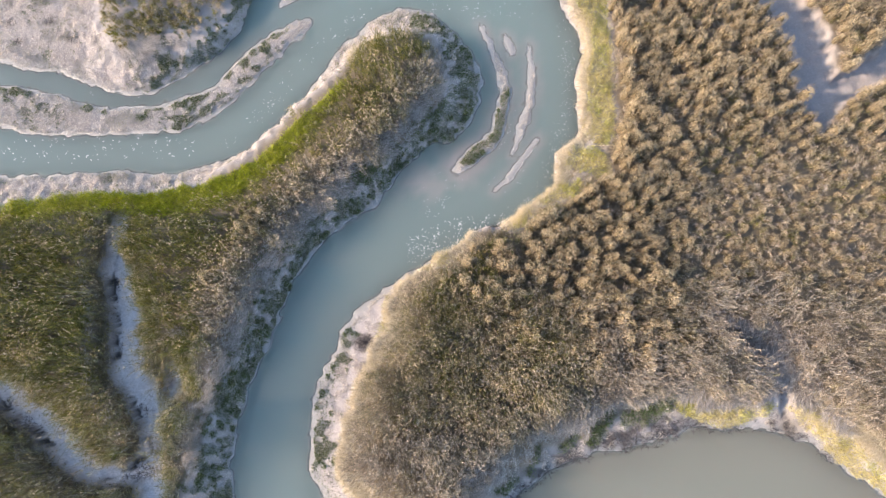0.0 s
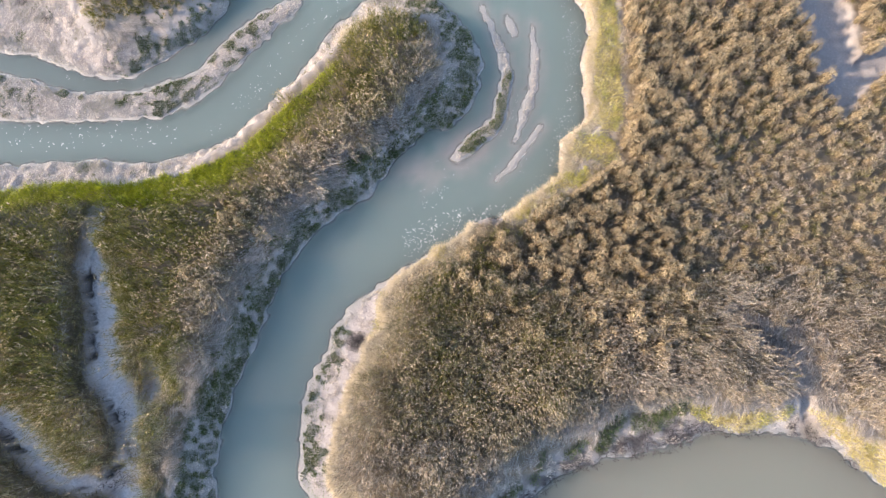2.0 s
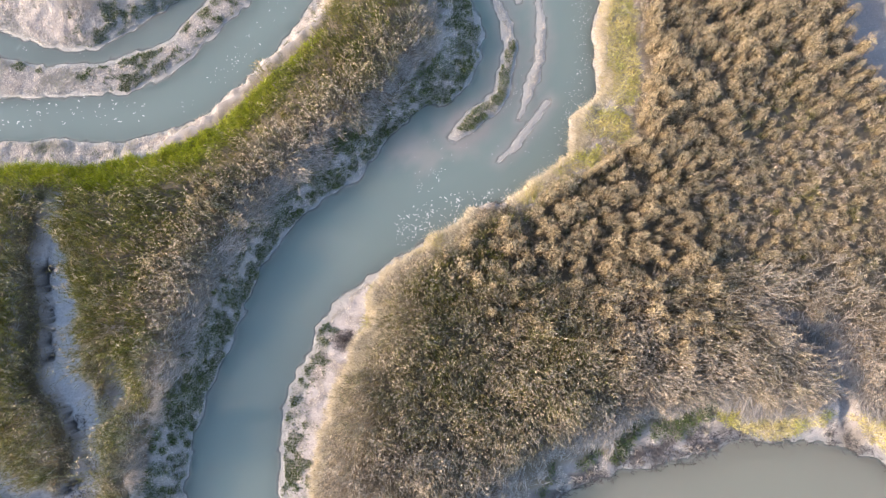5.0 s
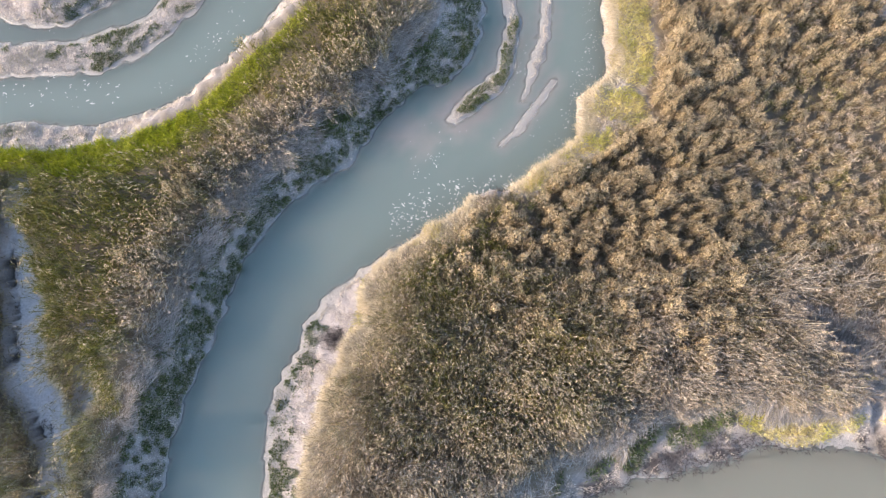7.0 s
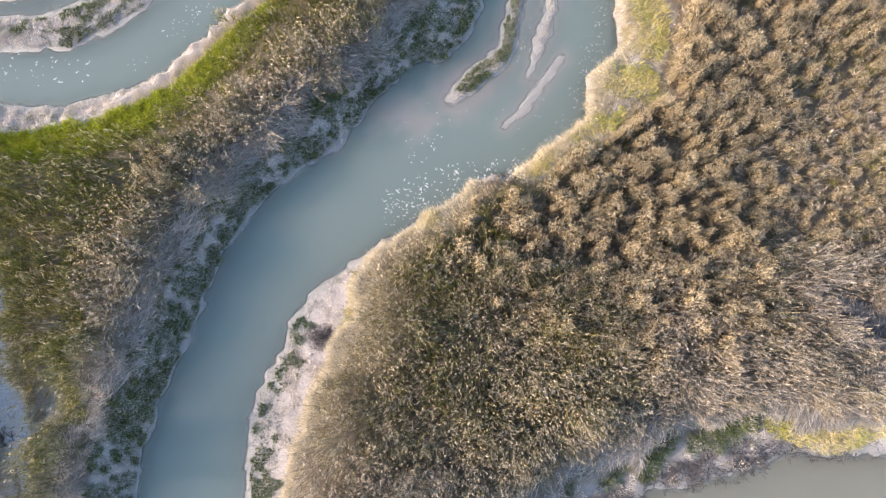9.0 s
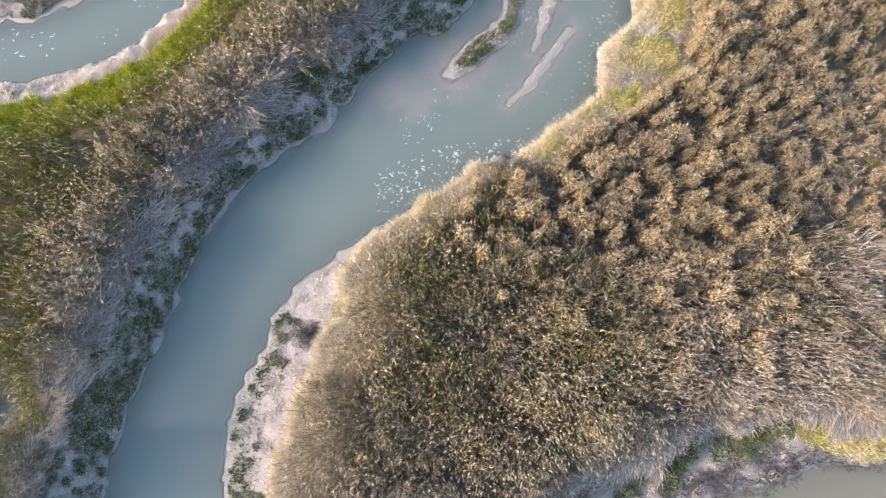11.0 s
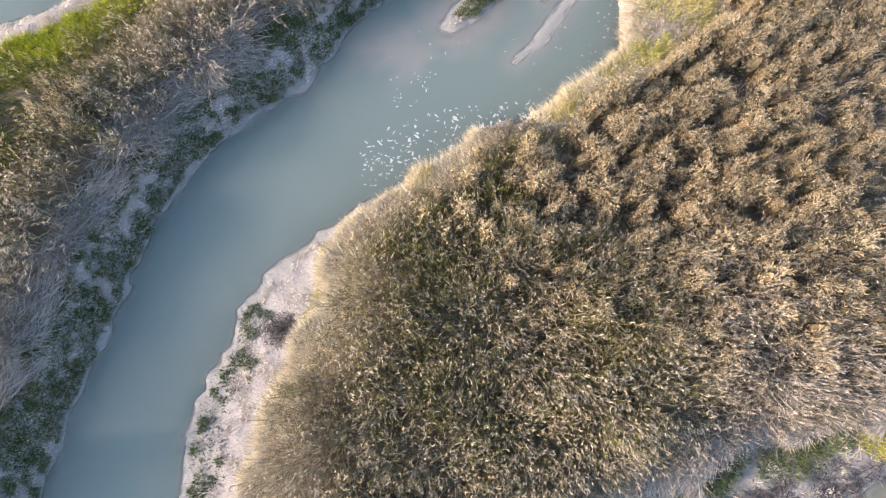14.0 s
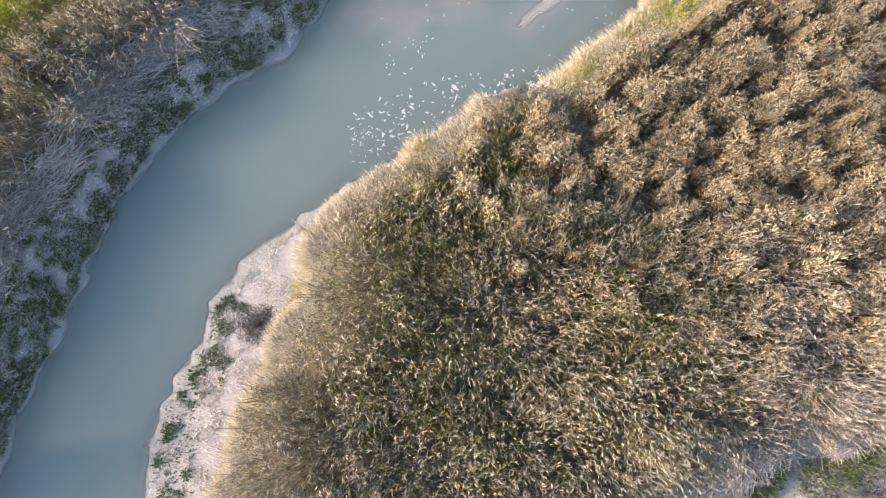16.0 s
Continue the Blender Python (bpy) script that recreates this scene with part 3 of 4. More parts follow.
hummock = 0.14 * (rough_noise(XX, YY, 0.9, 31) - 0.5) + 0.10 * (lattice(XX, YY, 0.36, 37) - 0.5)
ZZ = ZZ + hummock * np.where((XX > -9) & (YY < 8), 0.6, 1.35) * smooth(water_side, 0.1, 0.8) * (1 - 0.4 * smooth(gully, -0.2, 0.2)) * (0.4 + 0.6 * smooth(reed_any, -3.5, -1.0))
bed = -0.16 * np.minimum(-water_side, 0.6) - 0.55 * smooth(-water_side, 0.3, 2.2)
shoal = stroke_depth(SHOAL, wx, wy)
bed = np.maximum(bed, np.where(bars > -1.6, -0.01 - 0.14 * np.maximum(-bars, 0), -9))
bed = np.maximum(bed, np.where(water_side < -0.3, -0.03 - 0.03 * rough_noise(XX, YY, 1.2, 35) - 0.3 * smooth(-shoal, -0.7, 0.7), bed))
ZZ = np.where(water_side < 0, bed, ZZ)
# silt stirred up over the shoal and beside the bars
silt = np.clip(0.75 * smooth(shoal, -1.4, 1.0) * smooth(rough_noise(XX, YY, 1.3, 39), 0.2, 0.6) + 0.6 * smooth(bars, -0.9, 0.0) * ((XX > -6) & (XX < 8)), 0, 0.9)
straw_turf = np.maximum.reduce([stroke_depth(s, wx, wy) for s in STRAW_TURF])
litter_and_shade = smooth(reed, -0.25, 0.6) * smooth(-straw_turf, -0.1, 0.4) * (1 - 0.8 * smooth(north_reed, -0.5, 0.0))
# trampled stems between the reeds and the pond; dark ground colour stands in for shade
pond_margin = smooth(-YY, 2, 4) * smooth(XX, 1, 4) * smooth(20 - XX, 0, 2) * smooth(reed, -1.7, -0.5) * smooth(water_side, 0.2, 0.6)
litter_and_shade = np.maximum(litter_and_shade, 0.95 * pond_margin * (1 - smooth(gully, -0.3, 0)))
litter_and_shade = np.maximum(litter_and_shade, 0.8 * np.exp(-((XX - 21.9) ** 2 + (YY + 5.0) ** 2) / 0.8))
# where the paler floor colour goes; weak in the sunlit eastern creek
floor_skylight = np.where(XX > 14, 0.25, 0.9) * smooth(gully, -0.1, 0.12)
# wet runnels, with the shade of undercut edges painted into the same colour
wet_mud_and_shade = smooth(runnel, -0.1, 0.06) * smooth(rough_noise(XX, YY, 0.7, 9), 0.3, 0.5)
# eastern creek and gully floors darkened evenly to stand in for shade
wet_mud_and_shade = np.maximum(wet_mud_and_shade, 0.3 * smooth(gully, -0.1, 0.15) * (XX > 14))
# wet crumbling mud along the pond, with the bank's shade painted in
pond_edge = smooth(water_side, 0.0, 0.15) * (1 - smooth(water_side, 0.8, 1.3)) * smooth(-YY, 3.5, 5) * smooth(XX, 3, 6) * smooth(17.5 - XX, 0, 2)
wet_mud_and_shade = np.maximum(wet_mud_and_shade, pond_edge * (0.25 + 0.6 * smooth(rough_noise(XX, YY, 0.6, 19), 0.42, 0.58)))
green_margin = np.maximum.reduce([stroke_depth(s, wx, wy) for s in SHRUB_BANDS])
green_margin = green_margin + np.where((XX < -2.0 + 0.6 * (YY - 11)) & (YY < 17) & (XX > -17), 0.3, np.where((XX > -1.5) & (XX < 2.6) & (YY > 13) & (YY < 22), 0.3, 0.0))
algae = 0.1 * smooth(green_margin, -0.25, 0.35) * smooth(rough_noise(XX, YY, 1.3, 237), 0.32, 0.55)


def at(field, x, y):
    """A field of the plan at places within the fine grid."""
    n = len(beyond)
    u = np.clip((np.asarray(x) - X0) / STEP, 0, len(gx) - 1.001) + n
    v = np.clip((np.asarray(y) - Y0) / STEP, 0, len(gy) - 1.001) + n
    i, j = u.astype(int), v.astype(int)
    f, g = u - i, v - j
    return (field[j, i] * (1 - f) + field[j, i + 1] * f) * (1 - g) + (field[j + 1, i] * (1 - f) + field[j + 1, i + 1] * f) * g


def mesh_of(name, verts, quads, mat, extra=None, smooth_faces=False):
    """A mesh from arrays of vertices and faces of equal corners."""
    me = bpy.data.meshes.new(name)
    me.vertices.add(len(verts))
    me.vertices.foreach_set("co", np.ascontiguousarray(verts, np.float32).ravel())
    me.loops.add(quads.size)
    me.loops.foreach_set("vertex_index", np.ascontiguousarray(quads, np.int32).ravel())
    me.polygons.add(len(quads))
    me.polygons.foreach_set("loop_start", np.arange(0, quads.size, quads.shape[1], dtype=np.int32))
    me.polygons.foreach_set("use_smooth", np.full(len(quads), smooth_faces))
    for key, value in (extra or {}).items():
        me.attributes.new(key, "FLOAT", "POINT").data.foreach_set("value", np.ascontiguousarray(value, np.float32).ravel())
    me.materials.append(mat)
    me.update(calc_edges=True)
    me.validate()
    return me


rows_n, cols_n = XX.shape
corner = (np.arange(rows_n - 1)[:, None] * cols_n + np.arange(cols_n - 1)[None]).ravel()
ground = new("ground", mesh_of("ground", np.stack([XX, YY, ZZ], -1).reshape(-1, 3),
             np.stack([corner, corner + 1, corner + 1 + cols_n, corner + cols_n], 1), MUD, {"litter_and_shade": litter_and_shade, "floor_skylight": floor_skylight, "algae": algae, "wet_mud_and_shade": wet_mud_and_shade}, True))
tagged(ground, "pale grey tidal mud with gullies and low banks", "ground", kind="structure")
every = np.concatenate([np.arange(len(beyond)), np.arange(len(beyond), cols_n - len(beyond), 2), np.arange(cols_n - len(beyond), cols_n)])
every_y = np.concatenate([np.arange(len(beyond)), np.arange(len(beyond), rows_n - len(beyond), 2), np.arange(rows_n - len(beyond), rows_n)])
pick = np.ix_(every_y, every)
wc = len(every)
corner = (np.arange(len(every_y) - 1)[:, None] * wc + np.arange(wc - 1)[None]).ravel()
water = new("water", mesh_of("water", np.stack([XX[pick], YY[pick], 0 * XX[pick]], -1).reshape(-1, 3),
            np.stack([corner, corner + 1, corner + 1 + wc, corner + wc], 1), WATER, {"depth": np.maximum(-ZZ[pick], 0), "silt": silt[pick]}, True))
tagged(water, "still grey-green turbid creek water", "water", kind="structure")

# ---- plants ----
rng = np.random.default_rng(7)


def unit(v):
    return v / np.maximum(np.linalg.norm(v, axis=-1, keepdims=True), 1e-9)


def kites(base, along, width, belly=0.4, sag=0.0):
    """Four-cornered blades: base, two cheeks, tip. Returns vertices and faces."""
    n = len(base)
    side = unit(np.cross(along, rng.normal(size=(n, 3)))) * np.asarray(width).reshape(-1, 1)
    tip = base + along
    tip[:, 2] -= sag * np.linalg.norm(along, axis=1)
    v = np.stack([base, base + along * belly + side, tip, base + along * belly - side], 1).reshape(-1, 3)
    return v, np.arange(4 * n, dtype=np.int32).reshape(-1, 4)


def blades(base, along, width, sag=0.0, toss=0.9, face=(0, 0, 1.0)):
    """Three-cornered blades, wide at the base, pointed at the tip, upper face mostly up."""
    n = len(base)
    side = unit(np.cross(along, np.asarray(face) + toss * rng.normal(size=(n, 3)))) * np.asarray(width).reshape(-1, 1)
    tip = base + along
    tip[:, 2] -= sag * np.linalg.norm(along, axis=1)
    v = np.stack([base - side, base + side, tip], 1).reshape(-1, 3)
    return v, np.arange(3 * n, dtype=np.int32).reshape(-1, 3)


def tufts(base, along, width, toss=1.0, face=(0, 0, 0.6)):
    """Three-cornered seed heads, narrow at the base and ragged wide at the end."""
    n = len(base)
    side = unit(np.cross(along, np.asarray(face) + toss * rng.normal(size=(n, 3)))) * np.asarray(width).reshape(-1, 1)
    v = np.stack([base, base + along - side, base + along * rng.uniform(0.6, 0.95, (n, 1)) + side], 1).reshape(-1, 3)
    return v, np.arange(3 * n, dtype=np.int32).reshape(-1, 3)


def brushes(base, along, width, toss=0.6, face=(0, 0, 1.0), belly=0.45):
    """Four-cornered soft heads, broad in the middle, upper face mostly towards face."""
    n = len(base)
    side = unit(np.cross(along, np.asarray(face) + toss * rng.normal(size=(n, 3)))) * np.asarray(width).reshape(-1, 1)
    v = np.stack([base, base + along * belly + side, base + along, base + along * (belly + 0.12) - side], 1).reshape(-1, 3)
    return v, np.arange(4 * n, dtype=np.int32).reshape(-1, 4)


def strips(base, top, width):
    n = len(base)
    side = unit(np.cross(top - base, np.array([0, 0, 1.0]) + 0.5 * rng.normal(size=(n, 3)))) * np.asarray(width).reshape(-1, 1)
    v = np.stack([base - side, base + side, top + side * 0.6, top - side * 0.6], 1).reshape(-1, 3)
    return v, np.arange(4 * n, dtype=np.int32).reshape(-1, 4)


def joined(pieces):
    verts, quads, n = [], [], 0
    for v, q in pieces:
        verts.append(v)
        quads.append(q + n)
        n += len(v)
    return np.concatenate(verts), np.concatenate(quads)


def part(name, mesh, parent, label=""):
    ob = new(name, mesh)
    ob.parent = parent
    return tagged(ob, label) if label else ob


def gradient(field, x, y):
    e = 0.7
    g = np.stack([at(field, x + e, y) - at(field, x - e, y), at(field, x, y + e) - at(field, x, y - e)], -1)
    return unit(g)


def spread_points(x0, x1, y0, y1, per_m2):
    n = int((x1 - x0) * (y1 - y0) * per_m2)
    return rng.uniform(x0, x1, n), rng.uniform(y0, y1, n)


def band_depth(bands, x, y):
    return np.maximum.reduce([stroke_depth(s, x, y) for s in bands])


dark_turf = band_depth(DARK_TURF, wx, wy)
green_rim = stroke_depth(GREEN_RIM, wx, wy)
shrub_band = green_margin
tussock_zone = np.minimum(np.minimum(inside_depth(TUSSOCK_GROUND, wx, wy), reed), -straw_turf)
west_zone = np.minimum(np.minimum(west_reed, -gully), -green_rim)
east_zone = np.minimum(np.minimum(np.minimum(east_reed, -gully), -np.maximum(straw_turf, dark_turf)), 0.3 - tussock_zone)
north_zone = np.minimum(north_reed, -gully)


marsh_edge = np.minimum(reed_any, -gully)


def shoot_places(zone, box, per_m2, in_tuft=5, tuft=0.075):
    """Places of shoots, in small tufts, inside a zone, with the tuft each belongs to."""
    cx, cy = spread_points(*box, per_m2 / in_tuft)
    side = -gradient(marsh_edge, cx, cy)
    lee = smooth(side @ np.array([0.78, -0.62]), 0.1, 0.7)
    by_creek = smooth(at(marsh_edge, cx, cy) + at(gully, cx, cy), -0.05, -0.3)
    back = np.where(cx < 1, 1.0, 0.25) * lee * (0.08 + 0.92 * by_creek) * (0.5 + lattice(cx, cy, 1.1, 57)) + 0.5 * smooth(-side[:, 0], 0.1, 0.7) * by_creek + 0.08 * (1 - by_creek)
    keep = (at(zone, cx, cy) > rng.uniform(0.0, 0.3, len(cx))) & (at(marsh_edge, cx, cy) > rng.uniform(0.0, 0.4, len(cx)) + back) & (lattice(cx, cy, 0.8, 53) * 0.6 + rng.uniform(0, 1, len(cx)) > 0.3)
    cx, cy = cx[keep], cy[keep]
    k = rng.poisson(in_tuft, len(cx)).clip(2)
    tag = np.repeat(np.arange(len(cx)), k)
    return cx[tag] + rng.normal(0, tuft, len(tag)), cy[tag] + rng.normal(0, tuft, len(tag)), tag, len(cx)


def reed_bed(zone, box, per_m2, height, green_at, label, plume_share=0.6, lee_reach=2.2, leaf_w=0.0125, fine=1.0):
    x, y, tag, n_tuft = shoot_places(zone, box, per_m2)
    n = len(x)
    z, depth, out = at(ZZ, x, y), np.maximum(at(marsh_edge, x, y), 0), -gradient(marsh_edge, x, y)
    by_gully = np.exp(-np.maximum(-at(gully, x, y) - depth, 0) / 0.3)
    lee = smooth(out @ np.array([0.78, -0.62]), 0.1, 0.7)
    creek_lee = lee * (1 - by_gully)
    reach = (0.35 + (lee_reach - 0.35) * lee) * (0.75 + 0.5 * lattice(x, y, 2.0, 61)) * (1 - 0.55 * by_gully)
    reach = reach * np.where(x < 0, 1 - 0.4 * smooth(-y, 0, 4), 1)
    lodge = (1 - 0.6 * by_gully) * np.where(x < 1, 0.45 + 0.3 * lee, 0.26) * (1 - 0.6 * smooth(-out[:, 0], 0.1, 0.6)) * (1 - smooth(depth, 0.6 * reach, 1.4 * reach))
    # the wind lays neighbouring tufts the same way
    turn = 2 * np.pi * rough_noise(x, y, 3.0, 63) * 1.6 - 1.2
    wind = np.stack([np.cos(turn), np.sin(turn)], 1)
    lean = out * lodge[:, None] + rng.normal(0, 0.13, (n_tuft, 2))[tag] + rng.normal(0, 0.14, (n, 2)) + (0.14 + 0.06 * lodge)[:, None] * wind
    size = np.linalg.norm(lean, axis=1)
    lean *= (np.minimum(size, 0.96) / np.maximum(size, 1e-6))[:, None]
    edge = 0.4 + 0.6 * smooth(depth, 0.0, 1.2 + 0.8 * lee)
    edge = edge + by_gully * (0.62 + 0.38 * smooth(depth, 0.0, 0.7) - edge)
    h = height * (0.78 + 0.4 * rough_noise(x, y, 3.0, 71)) * rng.normal(1, 0.17, n_tuft).clip(0.5)[tag] * rng.normal(1, 0.07, n) * edge
    way = np.concatenate([lean, np.sqrt(1 - (lean ** 2).sum(1))[:, None]], 1)
    h = h * (1 + 0.32 * smooth(-y - 0.4 * x, 4, 9) * (x < 0)) * np.where(x > -3, 1 - 0.35 * smooth(y, 2.5, 5.5), 1)
    h = h * (0.72 + 0.56 * lattice(x, y, 0.5, 73))
    base = np.stack([x, y, z - 0.03], 1)
    top = base + way * h[:, None]
    g = np.clip(green_at(x, y, depth, creek_lee) - 0.8 * np.exp(-depth / 0.45) + rng.normal(0, 0.24, n_tuft)[tag] + rng.normal(0, 0.12, n), 0, 1)
    # stems; where the reeds have been flattened they lie thick on the ground
    sb, stp = [base + way * (0.3 * h)[:, None]], [top]
    flat = rng.uniform(size=n) < lodge * lee * 1.2 * (1 - by_gully)
    m = int(flat.sum())
    for _ in range(5):
        shift = np.concatenate([rng.normal(0, 0.22, (m, 2)), rng.uniform(0, 0.15, (m, 1))], 1)
        shift[:, :2] += out[flat] * rng.uniform(0, 0.3, (m, 1))
        shift[:, 2] += at(ZZ, base[flat][:, 0] + shift[:, 0], base[flat][:, 1] + shift[:, 1]) - z[flat]
        bend = np.concatenate([rng.normal(0, 0.75, (m, 2)), rng.uniform(-0.3, 0.12, (m, 1))], 1)
        ends = base[flat] + shift + unit(way[flat] + bend) * (h[flat] * rng.uniform(0.3, 0.68, m))[:, None]
        ends[:, 2] = np.maximum(ends[:, 2], at(ZZ, ends[:, 0], ends[:, 1]) + 0.06)
        sb.append(base[flat] + shift)
        stp.append(ends)
    sb, stp = np.concatenate(sb), np.concatenate(stp)
    sv, sq = strips(sb, stp, rng.uniform(0.005, 0.010, len(sb)))
    sg = np.concatenate([g] + [g[flat] * 0.2] * 5)
    # leaves
    pieces, greens = [], []
    for _ in range(6):
        keep = rng.uniform(size=n) > lodge * 1.05
        m = int(keep.sum())
        f = rng.uniform(0.35, 1.0, m)
        az = rng.uniform(0, 2 * np.pi, m)
        way2 = np.stack([np.cos(az), np.sin(az)], 1) + 0.7 * wind[keep] + lean[keep] * 0.8
        along = unit(np.concatenate([way2, rng.uniform(0.3, 1.7, m)[:, None]], 1)) * (fine * rng.uniform(0.2, 0.46, m) * (1.15 - 0.35 * f))[:, None]
        pieces.append(blades(base[keep] + way[keep] * (f * h[keep])[:, None], along, rng.uniform(0.6, 1.4, m) * leaf_w, 0.22))
        greens.append(np.repeat(g[keep], 3))
    lv, lq = joined(pieces)
    # plumes: soft brushes, two or three to a head, nodding with the wind
    shoulder = creek_lee * smooth(depth, 0.9, 1.8) * (1 - smooth(depth, 3.6, 5.5))
    bearing = rng.uniform(size=n_tuft)[tag] < plume_share + 0.9 * shoulder
    has = bearing & (rng.uniform(size=n) < 0.75) & (rng.uniform(size=n) > lodge * 0.62)
    pt, pw = top[has], way[has]
    m = len(pt)
    nod = np.concatenate([0.55 * wind[has] + 0.5 * rng.normal(0, 1, (n_tuft, 2))[tag][has], np.full((m, 1), -0.1)], 1)
    nod[:, :2] += out[has] * (0.9 * shoulder[has])[:, None]
    pieces = []
    for k in range(3):
        along = unit(0.8 * pw + nod + rng.normal(0, 0.3, (m, 3))) * (fine * rng.uniform(0.13, 0.27, m) * (1 - 0.12 * k))[:, None]
        pieces.append(brushes(pt - pw * (0.04 + 0.05 * k), along, rng.uniform(0.007, 0.016, m)))
    pv, pq = joined(pieces)
    bed_ob = new("reed_bed")
    tagged(bed_ob, label, "reeds", kind="stuff")
    for name, mesh in (("leaf_mass", mesh_of("leaf_mass", lv, lq, LEAF, {"green": np.concatenate(greens)})),
                       ("stem_mass", mesh_of("stem_mass", sv, sq, STEM, {"green": np.repeat(sg, 4)})),
                       ("plume_mass", mesh_of("plume_mass", pv, pq, PLUME, {"green": np.tile(np.repeat(g[has], 4), 3)}))):
        tagged(part(name, mesh, bed_ob), kind="stuff")
    return bed_ob


def green_west(x, y, depth, lee):
    north = smooth(y - 0.62 * x, 14, 26)
    return 1.2 - 0.3 * smooth(-y, 0, 6) + 0.2 * north + 0.6 * (rough_noise(x, y, 4.0, 81) - 0.5) - 0.85 * lee * (1 - smooth(depth, 2.0, 4.5))


def green_east(x, y, depth, lee):
    heart = smooth(-np.hypot((x - 1.5) / 11, (y + 0.5) / 6.5), -1.1, -0.3)
    thicket = np.exp(-((x - 3.2) / 2.4) ** 2 - ((y - 5.2) / 1.7) ** 2)
    edge = np.exp(-((y - 0.62 * x - 4.2) / 1.6) ** 2) * smooth(rough_noise(x, y, 1.5, 93), 0.45, 0.6)
    return 0.06 + 0.5 * heart + 0.6 * thicket + 0.5 * edge + 0.7 * (rough_noise(x, y, 3.5, 91) - 0.45)


reed_bed(west_zone, (-37, 4, -12, 26), 78, 1.6, green_west, "olive and straw reeds with a grey flattened margin", 0.3, 1.5)
reed_bed(np.where((XX < 18) & (YY > -7), east_zone, -1), (-8, 18, -7, 12), 145, 1.6, green_east, "dense olive-brown reeds with pale buff plumes", 0.42, 0.8, 0.010, 0.74)
reed_bed(np.where(XX >= 18, east_zone, -1), (18, 38, -13, 28), 55, 1.5, green_east, "straw-coloured reeds, partly flattened", 0.6)
reed_bed(np.where((XX < 18) & (YY <= -7), east_zone, -1), (-8, 18, -13, -7), 55, 1.5, green_east, "straw-coloured reeds at the marsh edge", 0.7, 1.2)
reed_bed(np.where((XX < 18) & (YY > 12), east_zone, -1), (6, 18, 12, 28), 55, 1.2, green_east, "thin straw reeds beside the creek bank", 0.6)
reed_bed(np.where(rough_noise(XX, YY, 1.6, 301) > 0.40, north_zone, -1), (-28, -12, 17, 30), 85, 0.5, lambda x, y, depth, lee: 0.9 + 0.9 * (rough_noise(x, y, 2.2, 303) - 0.5), "grey-olive reeds on a low island", 0.3, 0.4)


# ---- tussocks ----
def tussock_shape(seed):
    """One tussock: a rounded head of fluffy brushes that fan out from the middle, over a core painted dark as inner
    shade.
    """
    r = np.random.default_rng(seed)
    count = int(r.choice([1, 1, 2, 2, 3]))
    centres = np.concatenate([r.normal(0, 0.19, (count, 2)) * (count > 1), np.zeros((count, 1))], 1)
    wide = r.uniform(0.34, 0.46, count) * (1.12 if count == 1 else 0.92)
    sizes = np.stack([wide, wide, r.uniform(0.95, 1.3, count)], 1)

    def surface(d, lobe):
        lump = 0.74 + 0.5 * lattice(d[:, 0] * 2 + 10 * seed + 3 * lobe, d[:, 1] * 2 + d[:, 2], 0.45, seed)
        return centres[lobe] + d * sizes[lobe] * lump[:, None]

    def ways(n, low):
        az, el = r.uniform(0, 2 * np.pi, n), np.arcsin(r.uniform(low, 1, n))
        return np.stack([np.cos(az) * np.cos(el), np.sin(az) * np.cos(el), np.sin(el)], 1)

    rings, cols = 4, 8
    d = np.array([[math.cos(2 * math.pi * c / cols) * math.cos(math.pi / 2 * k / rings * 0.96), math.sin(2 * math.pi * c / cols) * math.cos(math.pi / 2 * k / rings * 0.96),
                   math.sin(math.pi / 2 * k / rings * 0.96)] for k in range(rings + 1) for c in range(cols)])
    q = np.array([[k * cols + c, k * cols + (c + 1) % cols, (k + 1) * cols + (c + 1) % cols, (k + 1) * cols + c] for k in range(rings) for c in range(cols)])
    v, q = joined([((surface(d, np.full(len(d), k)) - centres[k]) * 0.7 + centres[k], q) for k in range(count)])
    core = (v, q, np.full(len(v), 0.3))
    comb = np.array([0.12, -0.08, 0.0]) + r.normal(0, 0.2, 3) * np.array([1, 1, 0])
    n = 220
    d, lobe = ways(n, 0.0), r.integers(0, count, n)
    along = unit(np.stack([d[:, 0], d[:, 1], 0.25 + 0.4 * d[:, 2]], 1) + comb + r.normal(0, 0.35, (n, 3))) * r.uniform(0.10, 0.24, n)[:, None]
    v, q = blades(surface(d, lobe) * np.array([0.9, 0.9, 0.97]), along, r.uniform(0.008, 0.016, n), 0.2, 0.5, d)
    thatch = (v, q, np.repeat(np.clip(r.normal(0.12, 0.25, n), 0, 1), 3))
    n = 560
    d, lobe = ways(n, 0.12), r.integers(0, count, n)
    along = unit(np.stack([d[:, 0], d[:, 1], 0.4 * d[:, 2]], 1) * 0.7 + comb + r.normal(0, 0.55, (n, 3))) * r.uniform(0.06, 0.15, n)[:, None]
    v, q = tufts(surface(d, lobe) + d * r.uniform(-0.07, 0.06, n)[:, None], along, r.uniform(0.009, 0.017, n), 0.35, d)
    heads = (v, q, np.repeat(r.uniform(0, 0.5, n), 3))
    return core, thatch, heads


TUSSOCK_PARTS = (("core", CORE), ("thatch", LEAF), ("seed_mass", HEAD))


